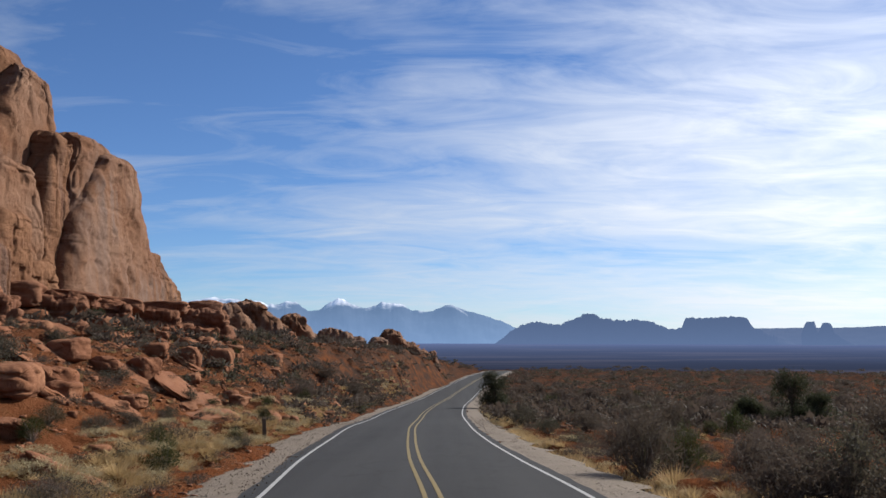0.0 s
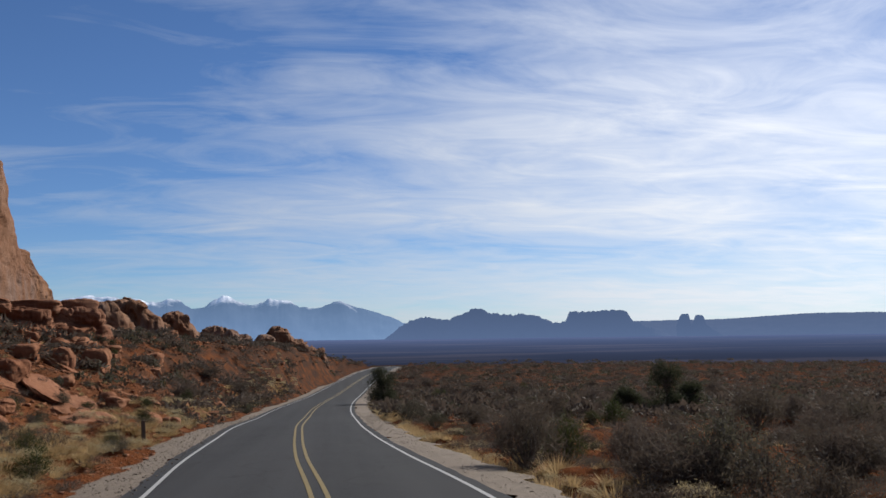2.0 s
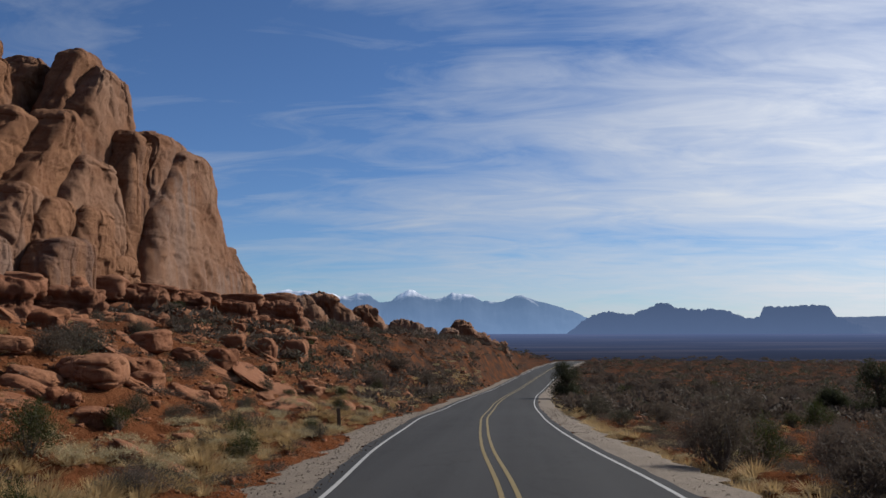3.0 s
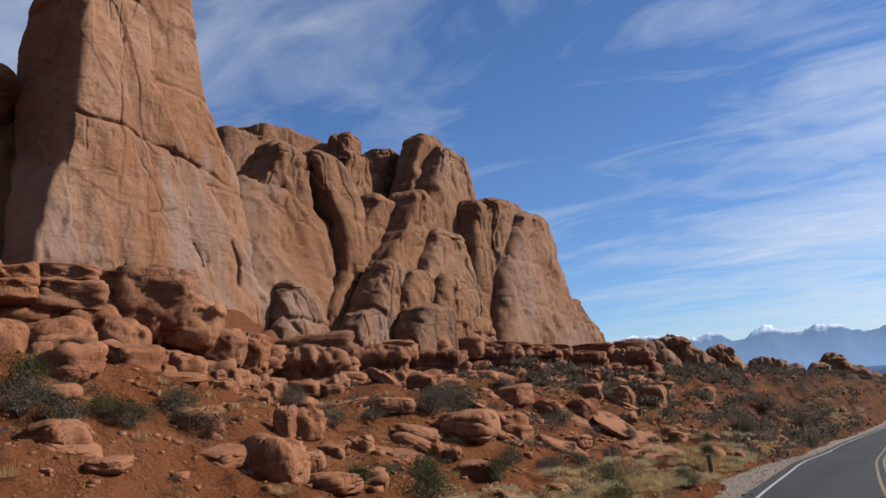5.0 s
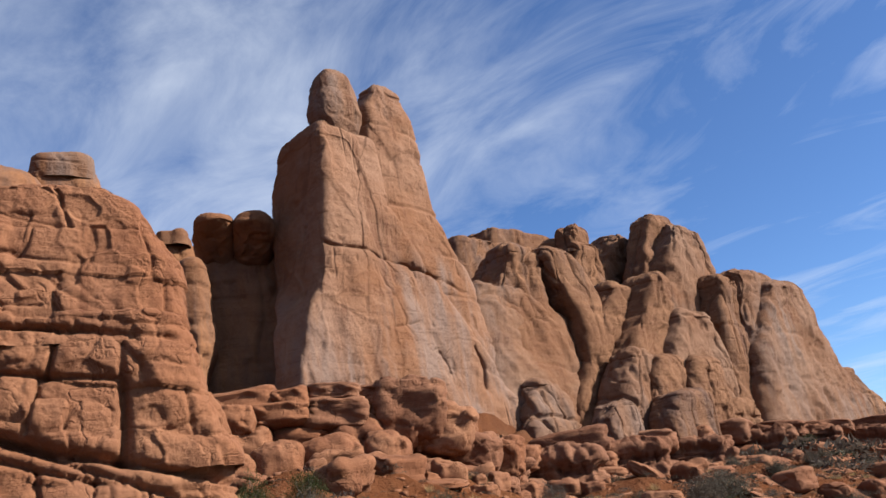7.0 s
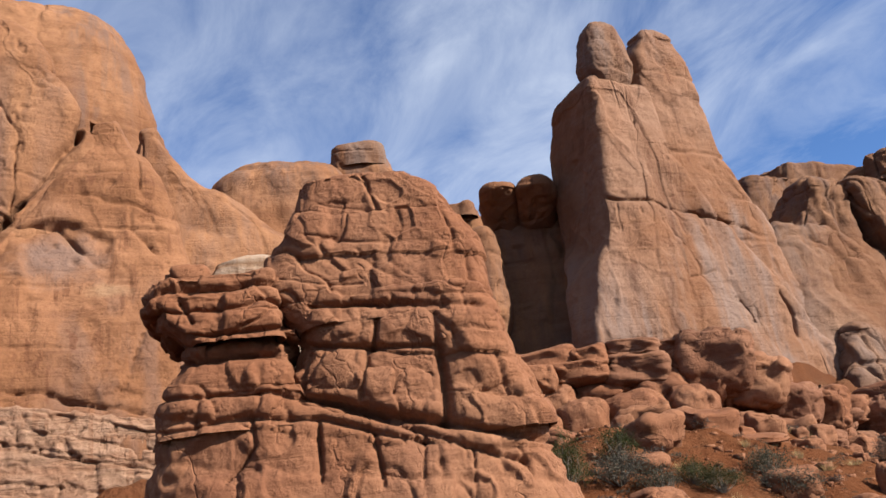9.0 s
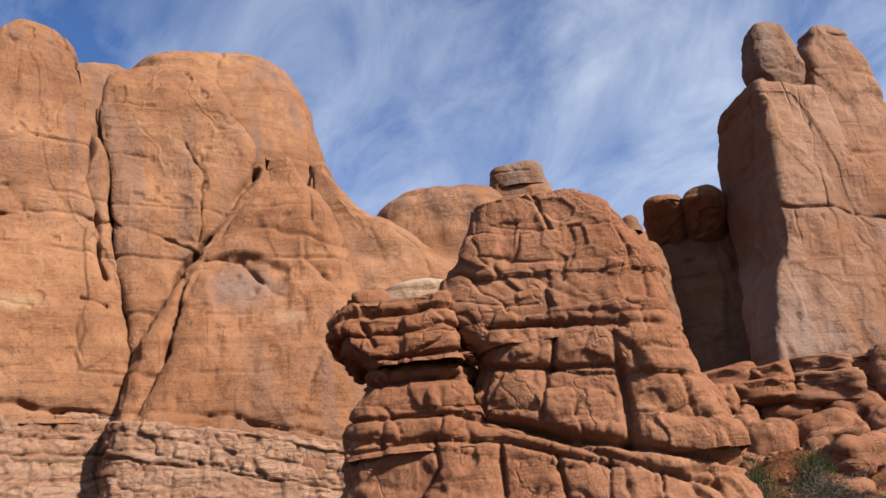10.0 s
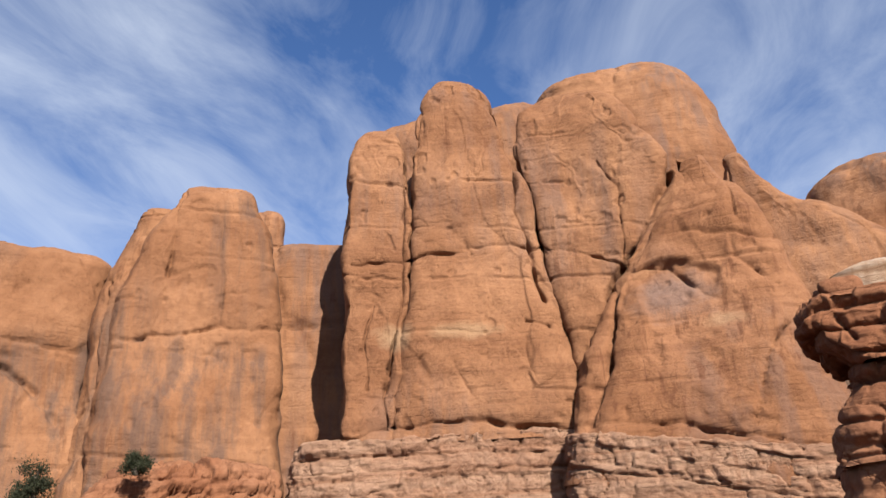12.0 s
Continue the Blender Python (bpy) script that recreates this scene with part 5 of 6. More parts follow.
def make_boulders():
    rng = random.Random(8)
    fine = [boulder_mesh("boulder", 300 + k, DEWEY, (1.0, 0.85 + 0.1 * (k % 3), 0.62 + 0.12 * (k % 4)), 10, 3.4 + 1.6 * (k % 4), 0.12, 0.04, 0.0, 0.15, 0.8) for k in range(10)]
    big = [boulder_mesh("boulder", 330 + k, DEWEY, (1.0, 0.9, 0.72 + 0.1 * (k % 3)), 30, 2.8 + 1.4 * (k % 3), 0.08, 0.03, 0.0, 0.045, 0.8) for k in range(5)]
    words = ["rounded red sandstone boulder lying on the slope", "broken red sandstone boulder lying on the slope", "low red sandstone boulder half sunk in the slope"]

    def lay(me, x, y, size, flat, k, spin):
        z = float(ground(np.array([x]), np.array([y]))[0])
        ob = put("boulder", me, words[k % 3], "boulder", "boulders on the slope")
        ob.matrix_basis = pose(x, y, z + size * flat * 0.10, spin % 17 - 8, spin % 13 - 6, spin) @ Matrix.Diagonal((size, size * 0.9, size * flat, 1))

    # bearing, height of the foot, width, flatness
    slope = [(39.8, -4.9, 1.35, 1.15), (37.7, -4.9, 0.9, 1.0), (38.85, -2.4, 0.62, 2.0), (16.75, -1.95, 2.0, 1.3), (14.75, -2.0, 2.1, 1.25), (24.4, -3.0, 1.9, 0.8), (27.0, -3.3, 2.6, 0.62), (19.5, -2.5, 1.9, 0.9), (21.6, -2.3, 1.7, 0.75), (29.1, -4.5, 0.7, 1.1), (28.2, -4.7, 0.8, 0.9), (20.0, -4.4, 1.3, 0.7)]
    lower = [(26.8, -5.9, 1.2, 0.55), (14.0, -4.1, 1.3, 0.7), (34.2, -3.8, 1.0, 0.8), (36.2, -6.1, 1.6, 0.55), (31.8, -1.6, 1.6, 0.6), (23.7, -1.6, 1.9, 0.7), (25.1, -2.8, 1.5, 0.7), (27.4, -3.0, 1.9, 0.6), (49.6, -3.8, 0.9, 0.5), (42.9, -3.7, 1.3, 0.5), (20.8, -4.7, 1.0, 0.7), (52.5, -1.5, 1.4, 0.7)]
    for k, (az, el, wide, flat) in enumerate(slope + lower):
        wide *= 0.76 if k else 1.0
        dist, _ = seat(az, el)
        x, y = plan(az, dist + wide * 0.3)
        lay(big[k % 5], float(x), float(y), wide, flat, k, k * 47)
    placed = 0
    while placed < 250:
        y, d = rng.uniform(2, 75) if placed % 5 else rng.uniform(60, 130), 5.5 + 16.5 * rng.random() ** 0.7
        x = float(road_x(np.array([y]))[0]) - d
        size = min(0.16 + rng.expovariate(3.4), 1.3) * (0.7 if d < 8 else 1.0) * (1.3 if y > 40 else 1.0)
        if math.hypot(x, y) < 8 or (x < -8.0 and -2 < y < 6.5):
            continue
        lay(fine[placed % 10], x, y, size, rng.uniform(0.6, 1.05), placed, rng.randrange(360))
        placed += 1
    # flat bedrock slabs half buried in the slope
    flats = [boulder_mesh("flat_rock", 340 + k, DEWEY, (1.0, 0.9, 0.8), 15, 3.2, 0.12, 0.035, 0.0, 0.09, 0.6) for k in range(5)]
    for k in range(44):
        y, d = 5 + 62 * rng.random(), 6.5 + 14 * rng.random()
        x = float(road_x(np.array([y]))[0]) - d
        if math.hypot(x, y) < 10 or (x < -8.0 and -2 < y < 7):
            continue
        wide = rng.uniform(1.2, 2.6) if k % 4 else rng.uniform(2.4, 3.6)
        z, zx, zy = (float(v) for v in ground(np.array([x, x + 0.7, x]), np.array([y, y, y + 0.7])))
        lie = Vector((-(zx - z) / 0.7, -(zy - z) / 0.7, 1.0)).to_track_quat("Z", "Y").to_matrix().to_4x4()
        ob = put("flat_rock", flats[k % 5], "flat red bedrock half buried in the slope", "rock", "bedrock on the slope")
        ob.matrix_basis = Matrix.Translation((x, y, z - 0.06)) @ lie @ Matrix.Rotation(rng.uniform(0, 6.28), 4, "Z") @ Matrix.Diagonal((wide, wide * rng.uniform(0.5, 0.9), rng.uniform(0.35, 0.75), 1))
    # stones too many to count
    v, f = [], []
    shape = boulder_mesh("stone", 350, DEWEY, (1, 0.9, 0.7), 2, 2.4, 0.25, 0.0, 0.0, 0.0, 0.7)
    base = np.array([w.co[:] for w in shape.vertices])
    quads = np.array([p.vertices[:] for p in shape.polygons])
    for k in range(13000):
        left = k % 5
        y = rng.uniform(1, 60) if k % 3 else rng.uniform(30, 120)
        d = (4.6 + 17 * rng.random() ** 0.8) if left else -(4.4 + 25 * rng.random() ** 1.3)
        x = float(road_x(np.array([y]))[0]) - d
        size = min(0.05 + rng.expovariate(15.0), 0.45) * (1 + y / 90)
        a = rng.uniform(0, 6.28)
        turn = np.array([[math.cos(a), -math.sin(a), 0], [math.sin(a), math.cos(a), 0], [0, 0, 1]])
        f.append(quads + len(v) * len(base))
        v.append((base * (size, size * rng.uniform(0.6, 1), size * rng.uniform(0.4, 0.9))) @ turn.T + (x, y, 0))
    v = np.concatenate(v)
    at = v.reshape(-1, len(base), 3).mean(1)
    v[:, 2] += np.repeat(ground(at[:, 0], at[:, 1]), len(base))
    put("stones", mesh("stones", v, np.concatenate(f), DEWEY), "scattered small red stones on the desert soil", "stones", kind="stuff")
    bpy.data.meshes.remove(shape)


make_boulders()

# ---- plants ----


def leaf_material(name, tones, rough=0.8):
    m, n = material(name)
    r = n.add("ShaderNodeObjectInfo").outputs["Random"]
    island = n.add("ShaderNodeNewGeometry").outputs["Random Per Island"]
    color = n.mix(n.ramp(r, 0.0, 0.5), tones[0], tones[1])
    color = n.mix(n.ramp(r, 0.5, 1.0), color, tones[2])
    color = n.mix(n.math("MULTIPLY", island, 0.6), color, n.mix(1.0, color, (0.55, 0.55, 0.5, 1), "MULTIPLY"))
    thin = n.add("ShaderNodeMixShader", Fac=0.4)
    n.feed(thin.inputs[1], n.add("ShaderNodeBsdfPrincipled", **{"Base Color": color, "Roughness": rough, "Specular IOR Level": 0.15}).outputs[0])
    n.feed(thin.inputs[2], n.add("ShaderNodeBsdfTranslucent", Color=color).outputs[0])
    n.add("ShaderNodeOutputMaterial", Surface=thin.outputs[0])
    return m


SAGE = leaf_material("sagebrush_leaves", ((0.0599, 0.0564, 0.0367, 1), (0.074, 0.0649, 0.0494, 1), (0.0599, 0.0451, 0.0324, 1)))
BLACKBRUSH = leaf_material("blackbrush_leaves", ((0.0762, 0.06, 0.0459, 1), (0.0888, 0.067, 0.0564, 1), (0.066, 0.0511, 0.0396, 1)))
GREEN = leaf_material("green_brush_leaves", ((0.0338, 0.0423, 0.0113, 1), (0.0451, 0.048, 0.0169, 1), (0.0282, 0.031, 0.0127, 1)))
JUNIPER = leaf_material("juniper_leaves", ((0.0353, 0.0409, 0.0212, 1), (0.0423, 0.0465, 0.0254, 1), (0.0353, 0.0367, 0.0226, 1)))
STRAW = leaf_material("dry_grass_blades", ((0.423, 0.304, 0.162, 1), (0.352, 0.241, 0.116, 1), (0.423, 0.304, 0.173, 1)))
RABBIT = leaf_material("rabbitbrush_stems", ((0.367, 0.302, 0.182, 1), (0.31, 0.268, 0.169, 1), (0.395, 0.318, 0.182, 1)))
TWIG = plain_material("grey_twigs", (0.0917, 0.074, 0.0599, 1), (0.141, 0.12, 0.0987, 1), 30.0)
BARK = plain_material("juniper_bark", (0.0705, 0.0529, 0.0388, 1), (0.12, 0.0952, 0.074, 1), 25.0, 0.95, 0.8, 0.03)


def tubes(name, paths, mat):
    """Tapered limbs: each path is a list of (place, radius)."""
    v, f = [], []
    for path in paths:
        for k, (p, r) in enumerate(path):
            for c in range(5):
                a = c * 2 * math.pi / 5
                v.append((p[0] + r * math.cos(a), p[1] + r * math.sin(a), p[2]))
            if k:
                o = len(v) - 10
                f += [(o + c, o + (c + 1) % 5, o + 5 + (c + 1) % 5, o + 5 + c) for c in range(5)]
    return mesh(name, v, f, mat)


def leaves(name, centres, spread, per, size, mat, rng, slim=0.45, upward=0.3):
    """Small leaves round many twig ends."""
    c = np.repeat(np.array(centres, float), per, 0)
    s = np.repeat(np.array(spread, float), per)[:, None]
    at = c + rng.normal(size=c.shape) * s * (1, 1, 0.85)
    at[:, 2] = np.maximum(at[:, 2], 0.02)
    way = rng.normal(size=c.shape) + (0, 0, upward)
    way /= np.linalg.norm(way, axis=1, keepdims=True)
    side = np.cross(way, rng.normal(size=c.shape))
    side /= np.linalg.norm(side, axis=1, keepdims=True)
    k = size * rng.uniform(0.6, 1.4, len(c))[:, None]
    v = np.stack([at - side * k * slim, at + side * k * slim, at + way * k * 1.6], 1).reshape(-1, 3)
    return mesh(name, v, np.arange(len(v)).reshape(-1, 3), mat, soft=False)


def bush_shape(seed, mat, high=0.7, twigs=26, per=34, size=0.030, slim=0.45):
    """Stems from one root and leaf clusters at their ends, about one metre across."""
    rng = np.random.default_rng(seed)
    ends, paths = [], []
    for k in range(twigs):
        a, tilt = rng.uniform(0, 2 * math.pi), rng.uniform(0, 1) ** 0.6 * 1.25
        reach = rng.uniform(0.62, 1.0)
        tip = np.array([math.cos(a) * math.sin(tilt) * 0.5, math.sin(a) * math.sin(tilt) * 0.5, max(0.08, math.cos(tilt) * high)]) * reach
        bend = tip * 0.5 + rng.normal(size=3) * 0.05
        bend[2] = max(bend[2], 0.03)
        paths.append([((0, 0, -0.04), 0.012), (bend, 0.008), (tip, 0.003)])
        ends += [tip, tip * 0.8 + rng.normal(size=3) * 0.06]
    return tubes("bush", paths, TWIG), leaves("foliage", ends, [0.085] * len(ends), per, size, mat, rng, slim, 0.7)


def bush_thing(shape, x, y, wide, tall, spin, label, group, category="bush"):
    z = float(ground(np.array([x]), np.array([y]))[0])
    ob = put("bush", shape[0], label, category, group)
    put("foliage", shape[1], parent=ob)
    ob.matrix_basis = pose(x, y, z - 0.02, 0, 0, spin) @ Matrix.Diagonal((wide, wide, tall, 1))


def make_bushes():
    rng = random.Random(21)
    dark = [bush_shape(400 + k, BLACKBRUSH, 0.75, 36, 36, 0.048, 0.11) for k in range(3)]
    grey = [bush_shape(410 + k, SAGE, 0.7, 30, 36, 0.034, 0.2) for k in range(3)]
    green = [bush_shape(420 + k, GREEN, 0.85, 34, 40, 0.042, 0.14) for k in range(2)]
    kinds = [(dark, "dark twiggy blackbrush on red soil"), (grey, "grey-green sagebrush on red soil"), (green, "olive green desert shrub on red soil")]
    # the bushes that stand out: bearing, height of the foot, width, height, kind
    plain = [(-13.0, -9.0, 2.2, 2.3, 0), (-15.6, -8.8, 1.5, 1.6, 2), (-11.2, -7.4, 1.6, 1.5, 0), (-27.6, -6.4, 3.0, 2.5, 0), (-22.0, -10.4, 1.9, 1.5, 0), (-24.6, -10.6, 1.7, 1.5, 0), (-31.9, -5.4, 2.0, 1.4, 0), (-30.8, -7.5, 1.5, 0.9, 1), (-34.0, -8.0, 1.7, 1.1, 0), (-10.0, -4.3, 3.4, 2.5, 0), (-8.1, -4.4, 3.2, 2.5, 0), (-12.2, -4.6, 3.4, 2.6, 0), (-6.4, -3.9, 3.0, 2.4, 0), (-5.2, -4.0, 2.6, 2.2, 0), (-17.6, -3.9, 2.4, 1.8, 0), (-16.0, -5.0, 2.0, 1.4, 1), (-7.0, -6.4, 1.6, 1.2, 1), (-9.4, -6.2, 1.9, 1.4, 0)]
    slope = [(27.9, -1.5, 2.3, 1.7, 1), (29.6, -1.6, 1.6, 1.2, 0), (30.1, -7.4, 1.1, 1.1, 2), (17.9, -8.4, 1.05, 0.8, 2), (24.2, -9.8, 1.3, 0.6, 0), (24.3, -0.7, 1.3, 0.9, 1), (21.1, -2.7, 1.6, 0.9, 1), (24.6, -5.3, 0.9, 0.9, 1), (21.9, -5.6, 1.0, 0.6, 1), (9.5, -4.2, 2.6, 1.8, 0), (5.9, -3.9, 2.4, 1.8, 0), (8.0, -2.8, 2.8, 1.8, 0), (13.3, -7.1, 1.0, 0.7, 1), (54.4, 0.2, 1.4, 1.0, 1)]
    bank = [(45.4, -0.5, 1.1, 1.0, 1), (44.6, -1.6, 1.2, 0.9, 1), (36.0, -2.0, 1.2, 0.9, 1), (28.0, -1.1, 1.7, 1.2, 0), (25.4, -6.2, 0.8, 0.8, 2), (18.2, -7.3, 1.0, 0.9, 2), (34.3, -5.8, 0.8, 0.6, 2), (48.3, -1.0, 0.9, 0.6, 2), (33.3, -1.7, 0.9, 0.6, 1), (24.7, -0.3, 1.2, 0.9, 1), (30.2, -5.9, 0.8, 0.9, 2), (57.6, 0.2, 1.0, 1.2, 2), (52.0, -0.6, 1.0, 0.8, 1), (49.8, -0.4, 0.9, 0.6, 2)]
    named = plain + slope + bank
    for k, (az, el, wide, tall, kind) in enumerate(named):
        dist, _ = seat(az, el)
        x, y = plan(az, dist)
        bush_thing(kinds[kind][0][k % len(kinds[kind][0])], float(x), float(y), wide, tall, k * 53, kinds[kind][1], "desert shrubs")
    for k, (az, dist, wide) in enumerate([(58.4, 28.6, 1.5), (56.2, 28.4, 1.1), (53.6, 28.8, 1.0), (50.4, 29.6, 0.8)]):  # grey brush on the bench below the tower
        x, y = plan(az, dist)
        bush_thing(kinds[1][0][k % 3], float(x), float(y), wide, wide * 0.8, k * 71, kinds[1][1], "desert shrubs")
    placed = 0
    while placed < 250:
        right = placed % 5 < 3
        if right:
            d, y = (-(5.6 + 24 * rng.random()), 7 + 34 * rng.random()) if placed % 2 else (-(5.5 + 60 * rng.random() ** 1.4), 30 + 80 * rng.random())
        else:
            d, y = 5.0 + 16 * rng.random(), 3 + 90 * rng.random()
        x = float(road_x(np.array([y]))[0]) - d
        if math.hypot(x, y) < 8 or (x < -8 and -2 < y < 6.5):
            continue
        kind = rng.choices((0, 1, 2), (6, 3, 1) if right else (2, 5, 2))[0]
        wide = rng.uniform(0.7, 2.3) if right else rng.uniform(0.35, 1.1)
        bush_thing(kinds[kind][0][placed % len(kinds[kind][0])], x, y, wide, wide * rng.uniform(0.6, 1.15), rng.randrange(360), kinds[kind][1], "desert shrubs")
        placed += 1


make_bushes()


def scatter_mesh(name, base, spots, mat):
    """Many small copies joined: spots of x, y, spin, width, height."""
    spots = np.array(spots)
    z = ground(spots[:, 0], spots[:, 1])
    c, s = np.cos(spots[:, 2])[:, None], np.sin(spots[:, 2])[:, None]
    x = base[None, :, 0] * spots[:, 3:4]
    y = base[None, :, 1] * spots[:, 3:4]
    v = np.stack([x * c - y * s + spots[:, 0:1], x * s + y * c + spots[:, 1:2], base[None, :, 2] * spots[:, 4:5] + z[:, None]], -1)
    v = v.reshape(-1, 3)
    return mesh(name, v, np.arange(len(v)).reshape(-1, 3), mat, soft=False)


def make_scrub_and_grass():
    rng = np.random.default_rng(33)
    # scrub over the plain: twiggy mounds near by, plainer ones far off
    def mound(twigs, per, spread, size, slim):
        ends = [(math.cos(a) * r, math.sin(a) * r, 0.12 + 0.5 * math.sqrt(max(0, 0.25 - r * r))) for a, r in zip(rng.uniform(0, 6.28, twigs), 0.46 * rng.uniform(0, 1, twigs) ** 0.6)]
        leafy = leaves("scrub", ends, [spread] * len(ends), per, size, None, rng, slim, 0.8)
        base = np.empty(len(leafy.vertices) * 3)
        leafy.vertices.foreach_get("co", base)
        bpy.data.meshes.remove(leafy)
        return base.reshape(-1, 3)

    def sow(count, near, far, lean, small, large):
        spots = []
        while len(spots) < count:
            a, r = rng.uniform(-52, 26), near * (far / near) ** rng.uniform(0, 1) ** lean
            x, y = plan(a, r)
            d = float(road_x(np.array([y]))[0]) - x
            if -5.4 < d < 5.4 or (d > 0 and rng.random() < 0.5 and y < 70):
                continue
            w = rng.uniform(small, large)
            spots.append((x, y, rng.uniform(0, 6.28), w, w * rng.uniform(0.55, 1.0)))
        return spots

    put("scrub", scatter_mesh("scrub", mound(46, 6, 0.07, 0.060, 0.11), sow(620, 9, 60, 0.7, 0.35, 1.3), BLACKBRUSH), "dark twiggy desert scrub on red soil", "scrub", kind="stuff")
    put("scrub", scatter_mesh("scrub", mound(46, 6, 0.07, 0.050, 0.13), sow(420, 9, 60, 0.7, 0.3, 1.0), SAGE), "grey-green twiggy desert scrub on red soil", "scrub", kind="stuff")
    put("scrub", scatter_mesh("scrub", mound(20, 4, 0.09, 0.11, 0.38), sow(3400, 45, 300, 0.7, 0.8, 2.6), BLACKBRUSH), "dark desert scrub covering the plain", "scrub", kind="stuff")
    put("scrub", scatter_mesh("scrub", mound(20, 4, 0.09, 0.11, 0.38), sow(2000, 45, 300, 0.7, 0.6, 1.9), SAGE), "grey-green desert scrub covering the plain", "scrub", kind="stuff")
    spots = []
    while len(spots) < 1800:
        y, d = 2 + 78 * rng.uniform(0, 1), 5.2 + 17 * rng.uniform(0, 1)
        x = float(road_x(np.array([y]))[0]) - d
        if math.hypot(x, y) < 8 or (x < -8 and -2 < y < 7):
            continue
        w = 0.14 + 0.6 * rng.uniform(0, 1) ** 2
        spots.append((x, y, rng.uniform(0, 6.28), w, w * rng.uniform(0.5, 0.9)))
    put("scrub", scatter_mesh("scrub", mound(26, 5, 0.08, 0.085, 0.16), spots[:800], BLACKBRUSH), "small dark twiggy shrubs on the stony slope", "scrub", kind="stuff")
    put("scrub", scatter_mesh("scrub", mound(26, 5, 0.08, 0.085, 0.16), spots[800:], SAGE), "small grey-green shrubs on the stony slope", "scrub", kind="stuff")
    spots = []
    for k in range(230):
        y = 12 + 105 * rng.uniform(0, 1)
        d = 5.9 + 2.8 * rng.uniform(0, 1) ** 1.3 if k % 4 else -(4.9 + 2.0 * rng.uniform(0, 1) ** 1.5)
        w = rng.uniform(0.45, 1.25)
        spots.append((float(road_x(np.array([y]))[0]) - d, y, rng.uniform(0, 6.28), w, w * rng.uniform(0.6, 0.95)))
    put("rabbitbrush", scatter_mesh("rabbitbrush", mound(70, 9, 0.06, 0.045, 0.14), spots, RABBIT), "pale straw-coloured rounded rabbitbrush along the road", "shrubs", kind="stuff")
    # dry grass along the road
    blades = []
    for k in range(110):
        a, r, tilt = rng.uniform(0, 6.28), rng.uniform(0, 0.24), rng.uniform(0.05, 1.15)
        root = np.array([math.cos(a) * r, math.sin(a) * r, -0.02])
        way = np.array([math.cos(a) * math.sin(tilt), math.sin(a) * math.sin(tilt), math.cos(tilt)]) * rng.uniform(0.3, 0.55)
        side = np.array([-math.sin(a), math.cos(a), 0]) * 0.012
        blades += [root - side, root + side, root + way]
    tuft = np.array(blades)
    spots = []
    for k in range(1000):
        y = 3 + 110 * rng.uniform(0, 1) ** 1.5
        left = k % 5 < 3
        d = (5.9 + abs(rng.normal()) * 0.9) if left else -(4.7 + abs(rng.normal()) * 0.7)
        x = float(road_x(np.array([y]))[0]) - d
        w = rng.uniform(0.5, 1.5)
        spots.append((x, y, rng.uniform(0, 6.28), w, w * rng.uniform(0.3, 0.7)))
    for k in range(260):
        y, d = 7 + 50 * rng.uniform(0, 1) ** 1.3, rng.uniform(6.0, 8.5)
        w = rng.uniform(0.4, 1.2)
        spots.append((float(road_x(np.array([y]))[0]) - d, y, rng.uniform(0, 6.28), w, w * rng.uniform(0.3, 0.7)))
    for k in range(500):
        y, d = 4 + 60 * rng.uniform(0, 1), rng.choice([-1, 1]) * rng.uniform(5.5, 20)
        spots.append((float(road_x(np.array([y]))[0]) - d, y, rng.uniform(0, 6.28), rng.uniform(0.3, 0.8), rng.uniform(0.25, 0.6)))
    put("dry_grass", scatter_mesh("dry_grass", tuft, spots, STRAW), "golden dry grass tufts along the road edge", "grass", kind="stuff")


make_scrub_and_grass()


def make_gravel():
    rng = np.random.default_rng(44)
    corners = np.array([(1, 0, 0), (-0.5, 0.8, 0), (-0.5, -0.8, 0), (0.1, 0, 0.8), (0, 0.1, -0.6)]) * 0.5
    tris = [(0, 1, 3), (1, 2, 3), (2, 0, 3), (1, 0, 4), (2, 1, 4), (0, 2, 4)]
    base = corners[np.array(tris).ravel()]
    spots = []
    for k in range(5200):
        y = 4 + 60 * rng.uniform(0, 1) ** 1.4
        d = rng.choice([-1, 1]) * (3.5 + 2.2 * rng.uniform(0, 1) ** 1.2)
        size = 0.02 + 0.05 * rng.uniform(0, 1) ** 2
        spots.append((float(road_x(np.array([y]))[0]) - d, y, rng.uniform(0, 6.28), size, size, abs(d)))
    arr = np.array(spots)
    me = scatter_mesh("gravel", base, arr[:, :5], GRAVEL)
    co = np.empty(len(me.vertices) * 3)
    me.vertices.foreach_get("co", co)
    co = co.reshape(-1, 3)
    lift = fall(arr[:, 1]) - 0.014 * arr[:, 5] - 0.1 * np.maximum(arr[:, 5] - 4.2, 0) - ground(arr[:, 0], arr[:, 1])
    co[:, 2] += np.repeat(np.maximum(lift, 0), len(base))
    me.vertices.foreach_set("co", co.ravel())
    put("gravel", me, "loose pale gravel on the road shoulder", "gravel", kind="stuff")


make_gravel()


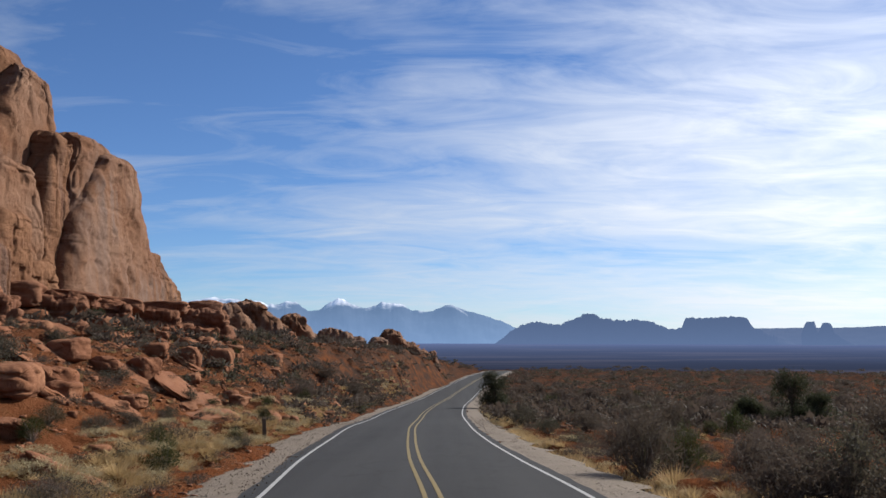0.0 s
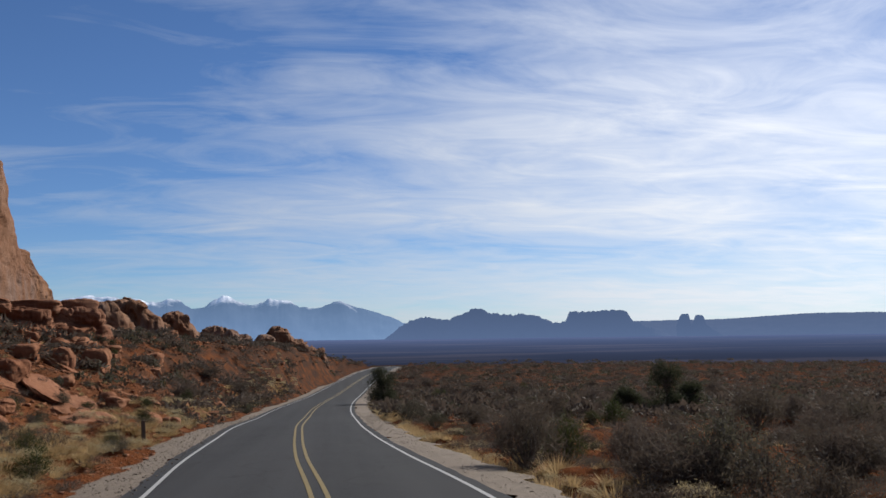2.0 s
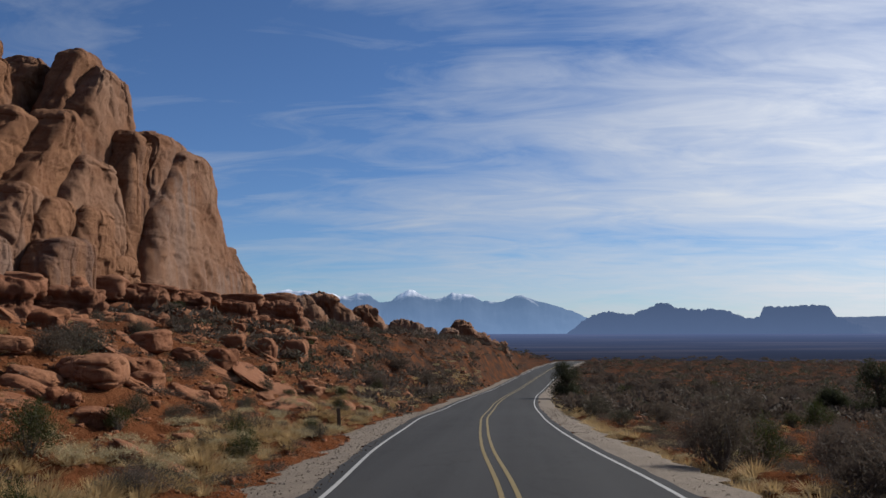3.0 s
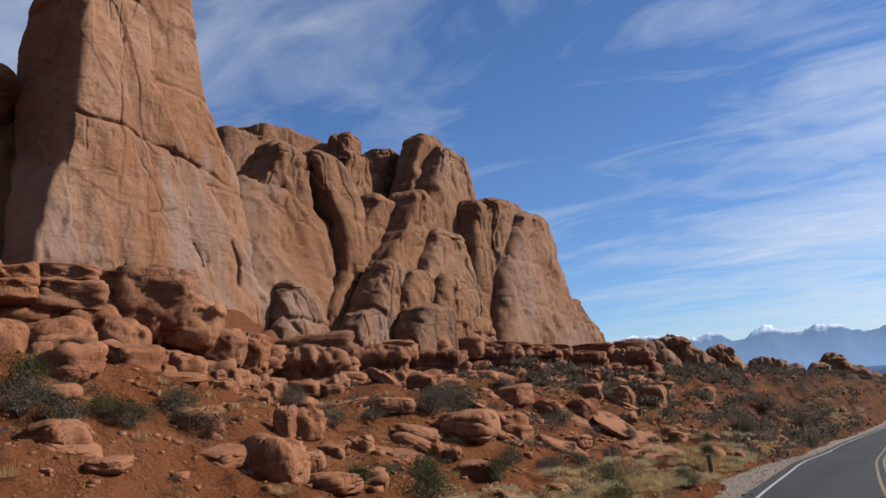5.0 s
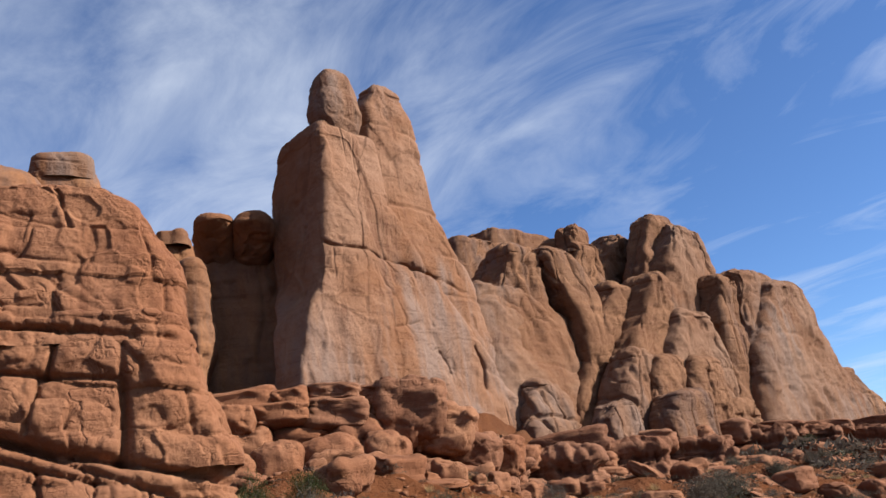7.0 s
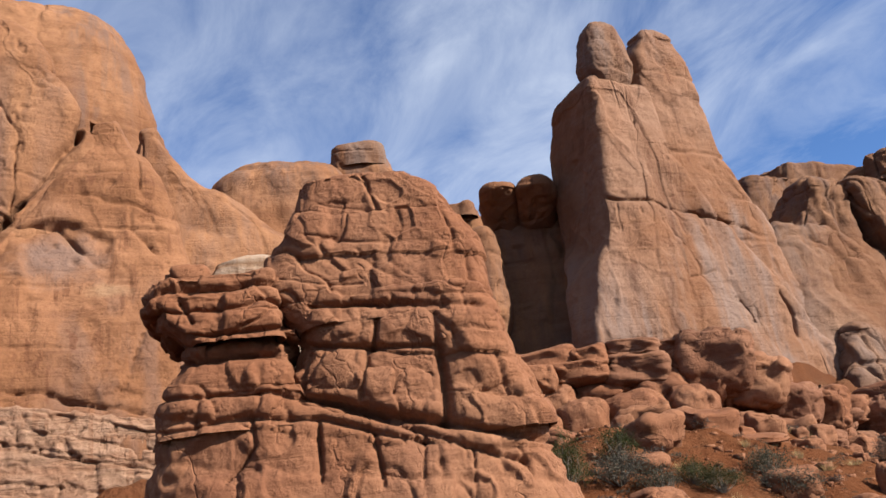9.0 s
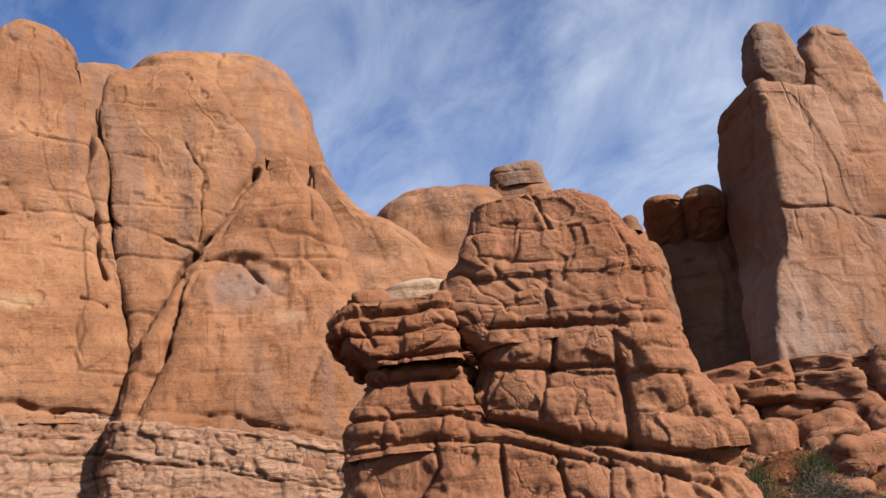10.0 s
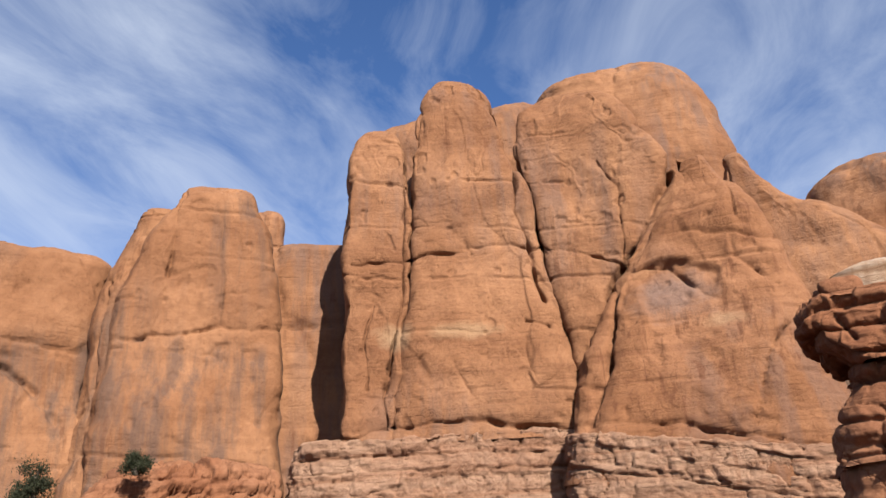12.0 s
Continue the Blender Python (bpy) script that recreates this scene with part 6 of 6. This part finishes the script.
def juniper(az, dist, tall, wide, seed, label, limbs=40, foot=None):
    rng = np.random.default_rng(seed)
    x, y = plan(az, dist)
    z = float(ground(np.array([x]), np.array([y]))[0]) if foot is None else foot
    root = tagged(new("juniper"), label, "tree", "junipers")
    root.location = (float(x), float(y), z - 0.05)
    paths = [[((0, 0, 0), 0.13), ((0.06, 0.03, tall * 0.3), 0.10), ((-0.04, 0.05, tall * 0.6), 0.06), ((0.02, 0, tall * 0.92), 0.02)]]
    ends = []
    for k in range(limbs):
        h = rng.uniform(0.02, 0.95)
        a = rng.uniform(0, 6.28)
        r = wide * 0.5 * (1 - 0.55 * h) * rng.uniform(0.6, 1.1)
        tip = np.array([math.cos(a) * r, math.sin(a) * r, tall * h + 0.1])
        paths.append([((0, 0, tall * h * 0.7), 0.045), (tip * (0.5, 0.5, 0.93), 0.03), (tip, 0.01)])
        ends += [tip, tip * (0.75, 0.75, 1.0) + rng.normal(size=3) * 0.1, tip * (0.45, 0.45, 1.0) + rng.normal(size=3) * 0.12]
    put("trunk", tubes("trunk", paths, BARK), parent=root)
    put("crown", leaves("crown", ends, [0.15 * max(1, wide / 2)] * len(ends), 70, 0.075, JUNIPER, rng, 0.3, 0.6), parent=root)


juniper(-3.5, 83, 3.6, 3.6, 71, "dark dense juniper at the road edge", 78)
juniper(-22.3, 56, 3.3, 3.0, 72, "dark ragged juniper on the plain")
juniper(-23.8, 57, 2.0, 2.6, 73, "low dark juniper on the plain")
juniper(-19.8, 58, 1.5, 2.4, 74, "low dark juniper on the plain")
juniper(43.2, 33.6, 1.5, 2.1, 75, "round juniper at the foot of the tower")
juniper(22.4, 58.5, 1.4, 1.4, 76, "small juniper on the ledge")
juniper(19.6, 66, 1.5, 1.3, 77, "small juniper on the ledge")

juniper(131.6, 41.5, 1.5, 1.9, 81, "small juniper on the ledgy mound", 24, 7.0)
juniper(126.0, 43.5, 0.8, 1.7, 82, "low juniper on the ledgy mound", 20, 8.5)


def dead_tree(az, el):
    dist, z = seat(az, el)
    x, y = plan(az, dist)
    rng = np.random.default_rng(91)
    root = tagged(new("dead_tree"), "small bare dead tree standing on the plain", "tree")
    root.location = (float(x), float(y), z - 0.05)
    put("trunk", tubes("trunk", [[((0, 0, 0), 0.09), ((0.1, 0, 0.5), 0.07), ((-0.15, 0, 1.0), 0.05), ((-0.3, 0.05, 1.5), 0.02)]], BARK), parent=root)
    for k in range(4):
        a, h = rng.uniform(0, 6.28), 0.45 + 0.2 * k
        tip = (0.7 * math.cos(a), 0.7 * math.sin(a), h + 0.25)
        put("branch", tubes("branch", [[((0.0, 0, h), 0.04), ((tip[0] * 0.5, tip[1] * 0.5, h + 0.05), 0.03), (tip, 0.008)]], BARK), parent=root)


dead_tree(-29.8, -2.6)

# ---- roadside posts ----
POST = plain_material("weathered_post_wood", (0.0599, 0.0423, 0.0317, 1), (0.113, 0.0846, 0.0635, 1), 22.0, 0.9, 0.6, 0.02)


def post(az, el, tall):
    dist, z = seat(az, el)
    x, y = plan(az, dist)
    bm = bmesh.new()
    bmesh.ops.create_cube(bm, size=1.0, matrix=Matrix.Translation((0, 0, 0.5)))
    bmesh.ops.scale(bm, vec=(0.16, 0.16, tall), verts=bm.verts)
    bmesh.ops.bevel(bm, geom=bm.edges[:], offset=0.018, segments=2, affect="EDGES")
    me = bpy.data.meshes.new("roadside_post")
    bm.to_mesh(me)
    bm.free()
    me.materials.append(POST)
    ob = put("roadside_post", me, "short weathered square wooden post beside the road", "post", "roadside posts")
    ob.matrix_basis = pose(float(x), float(y), z - 0.03, 2, -3, az)


post(11.75, -6.75, 0.95)
post(5.6, -5.05, 0.8)
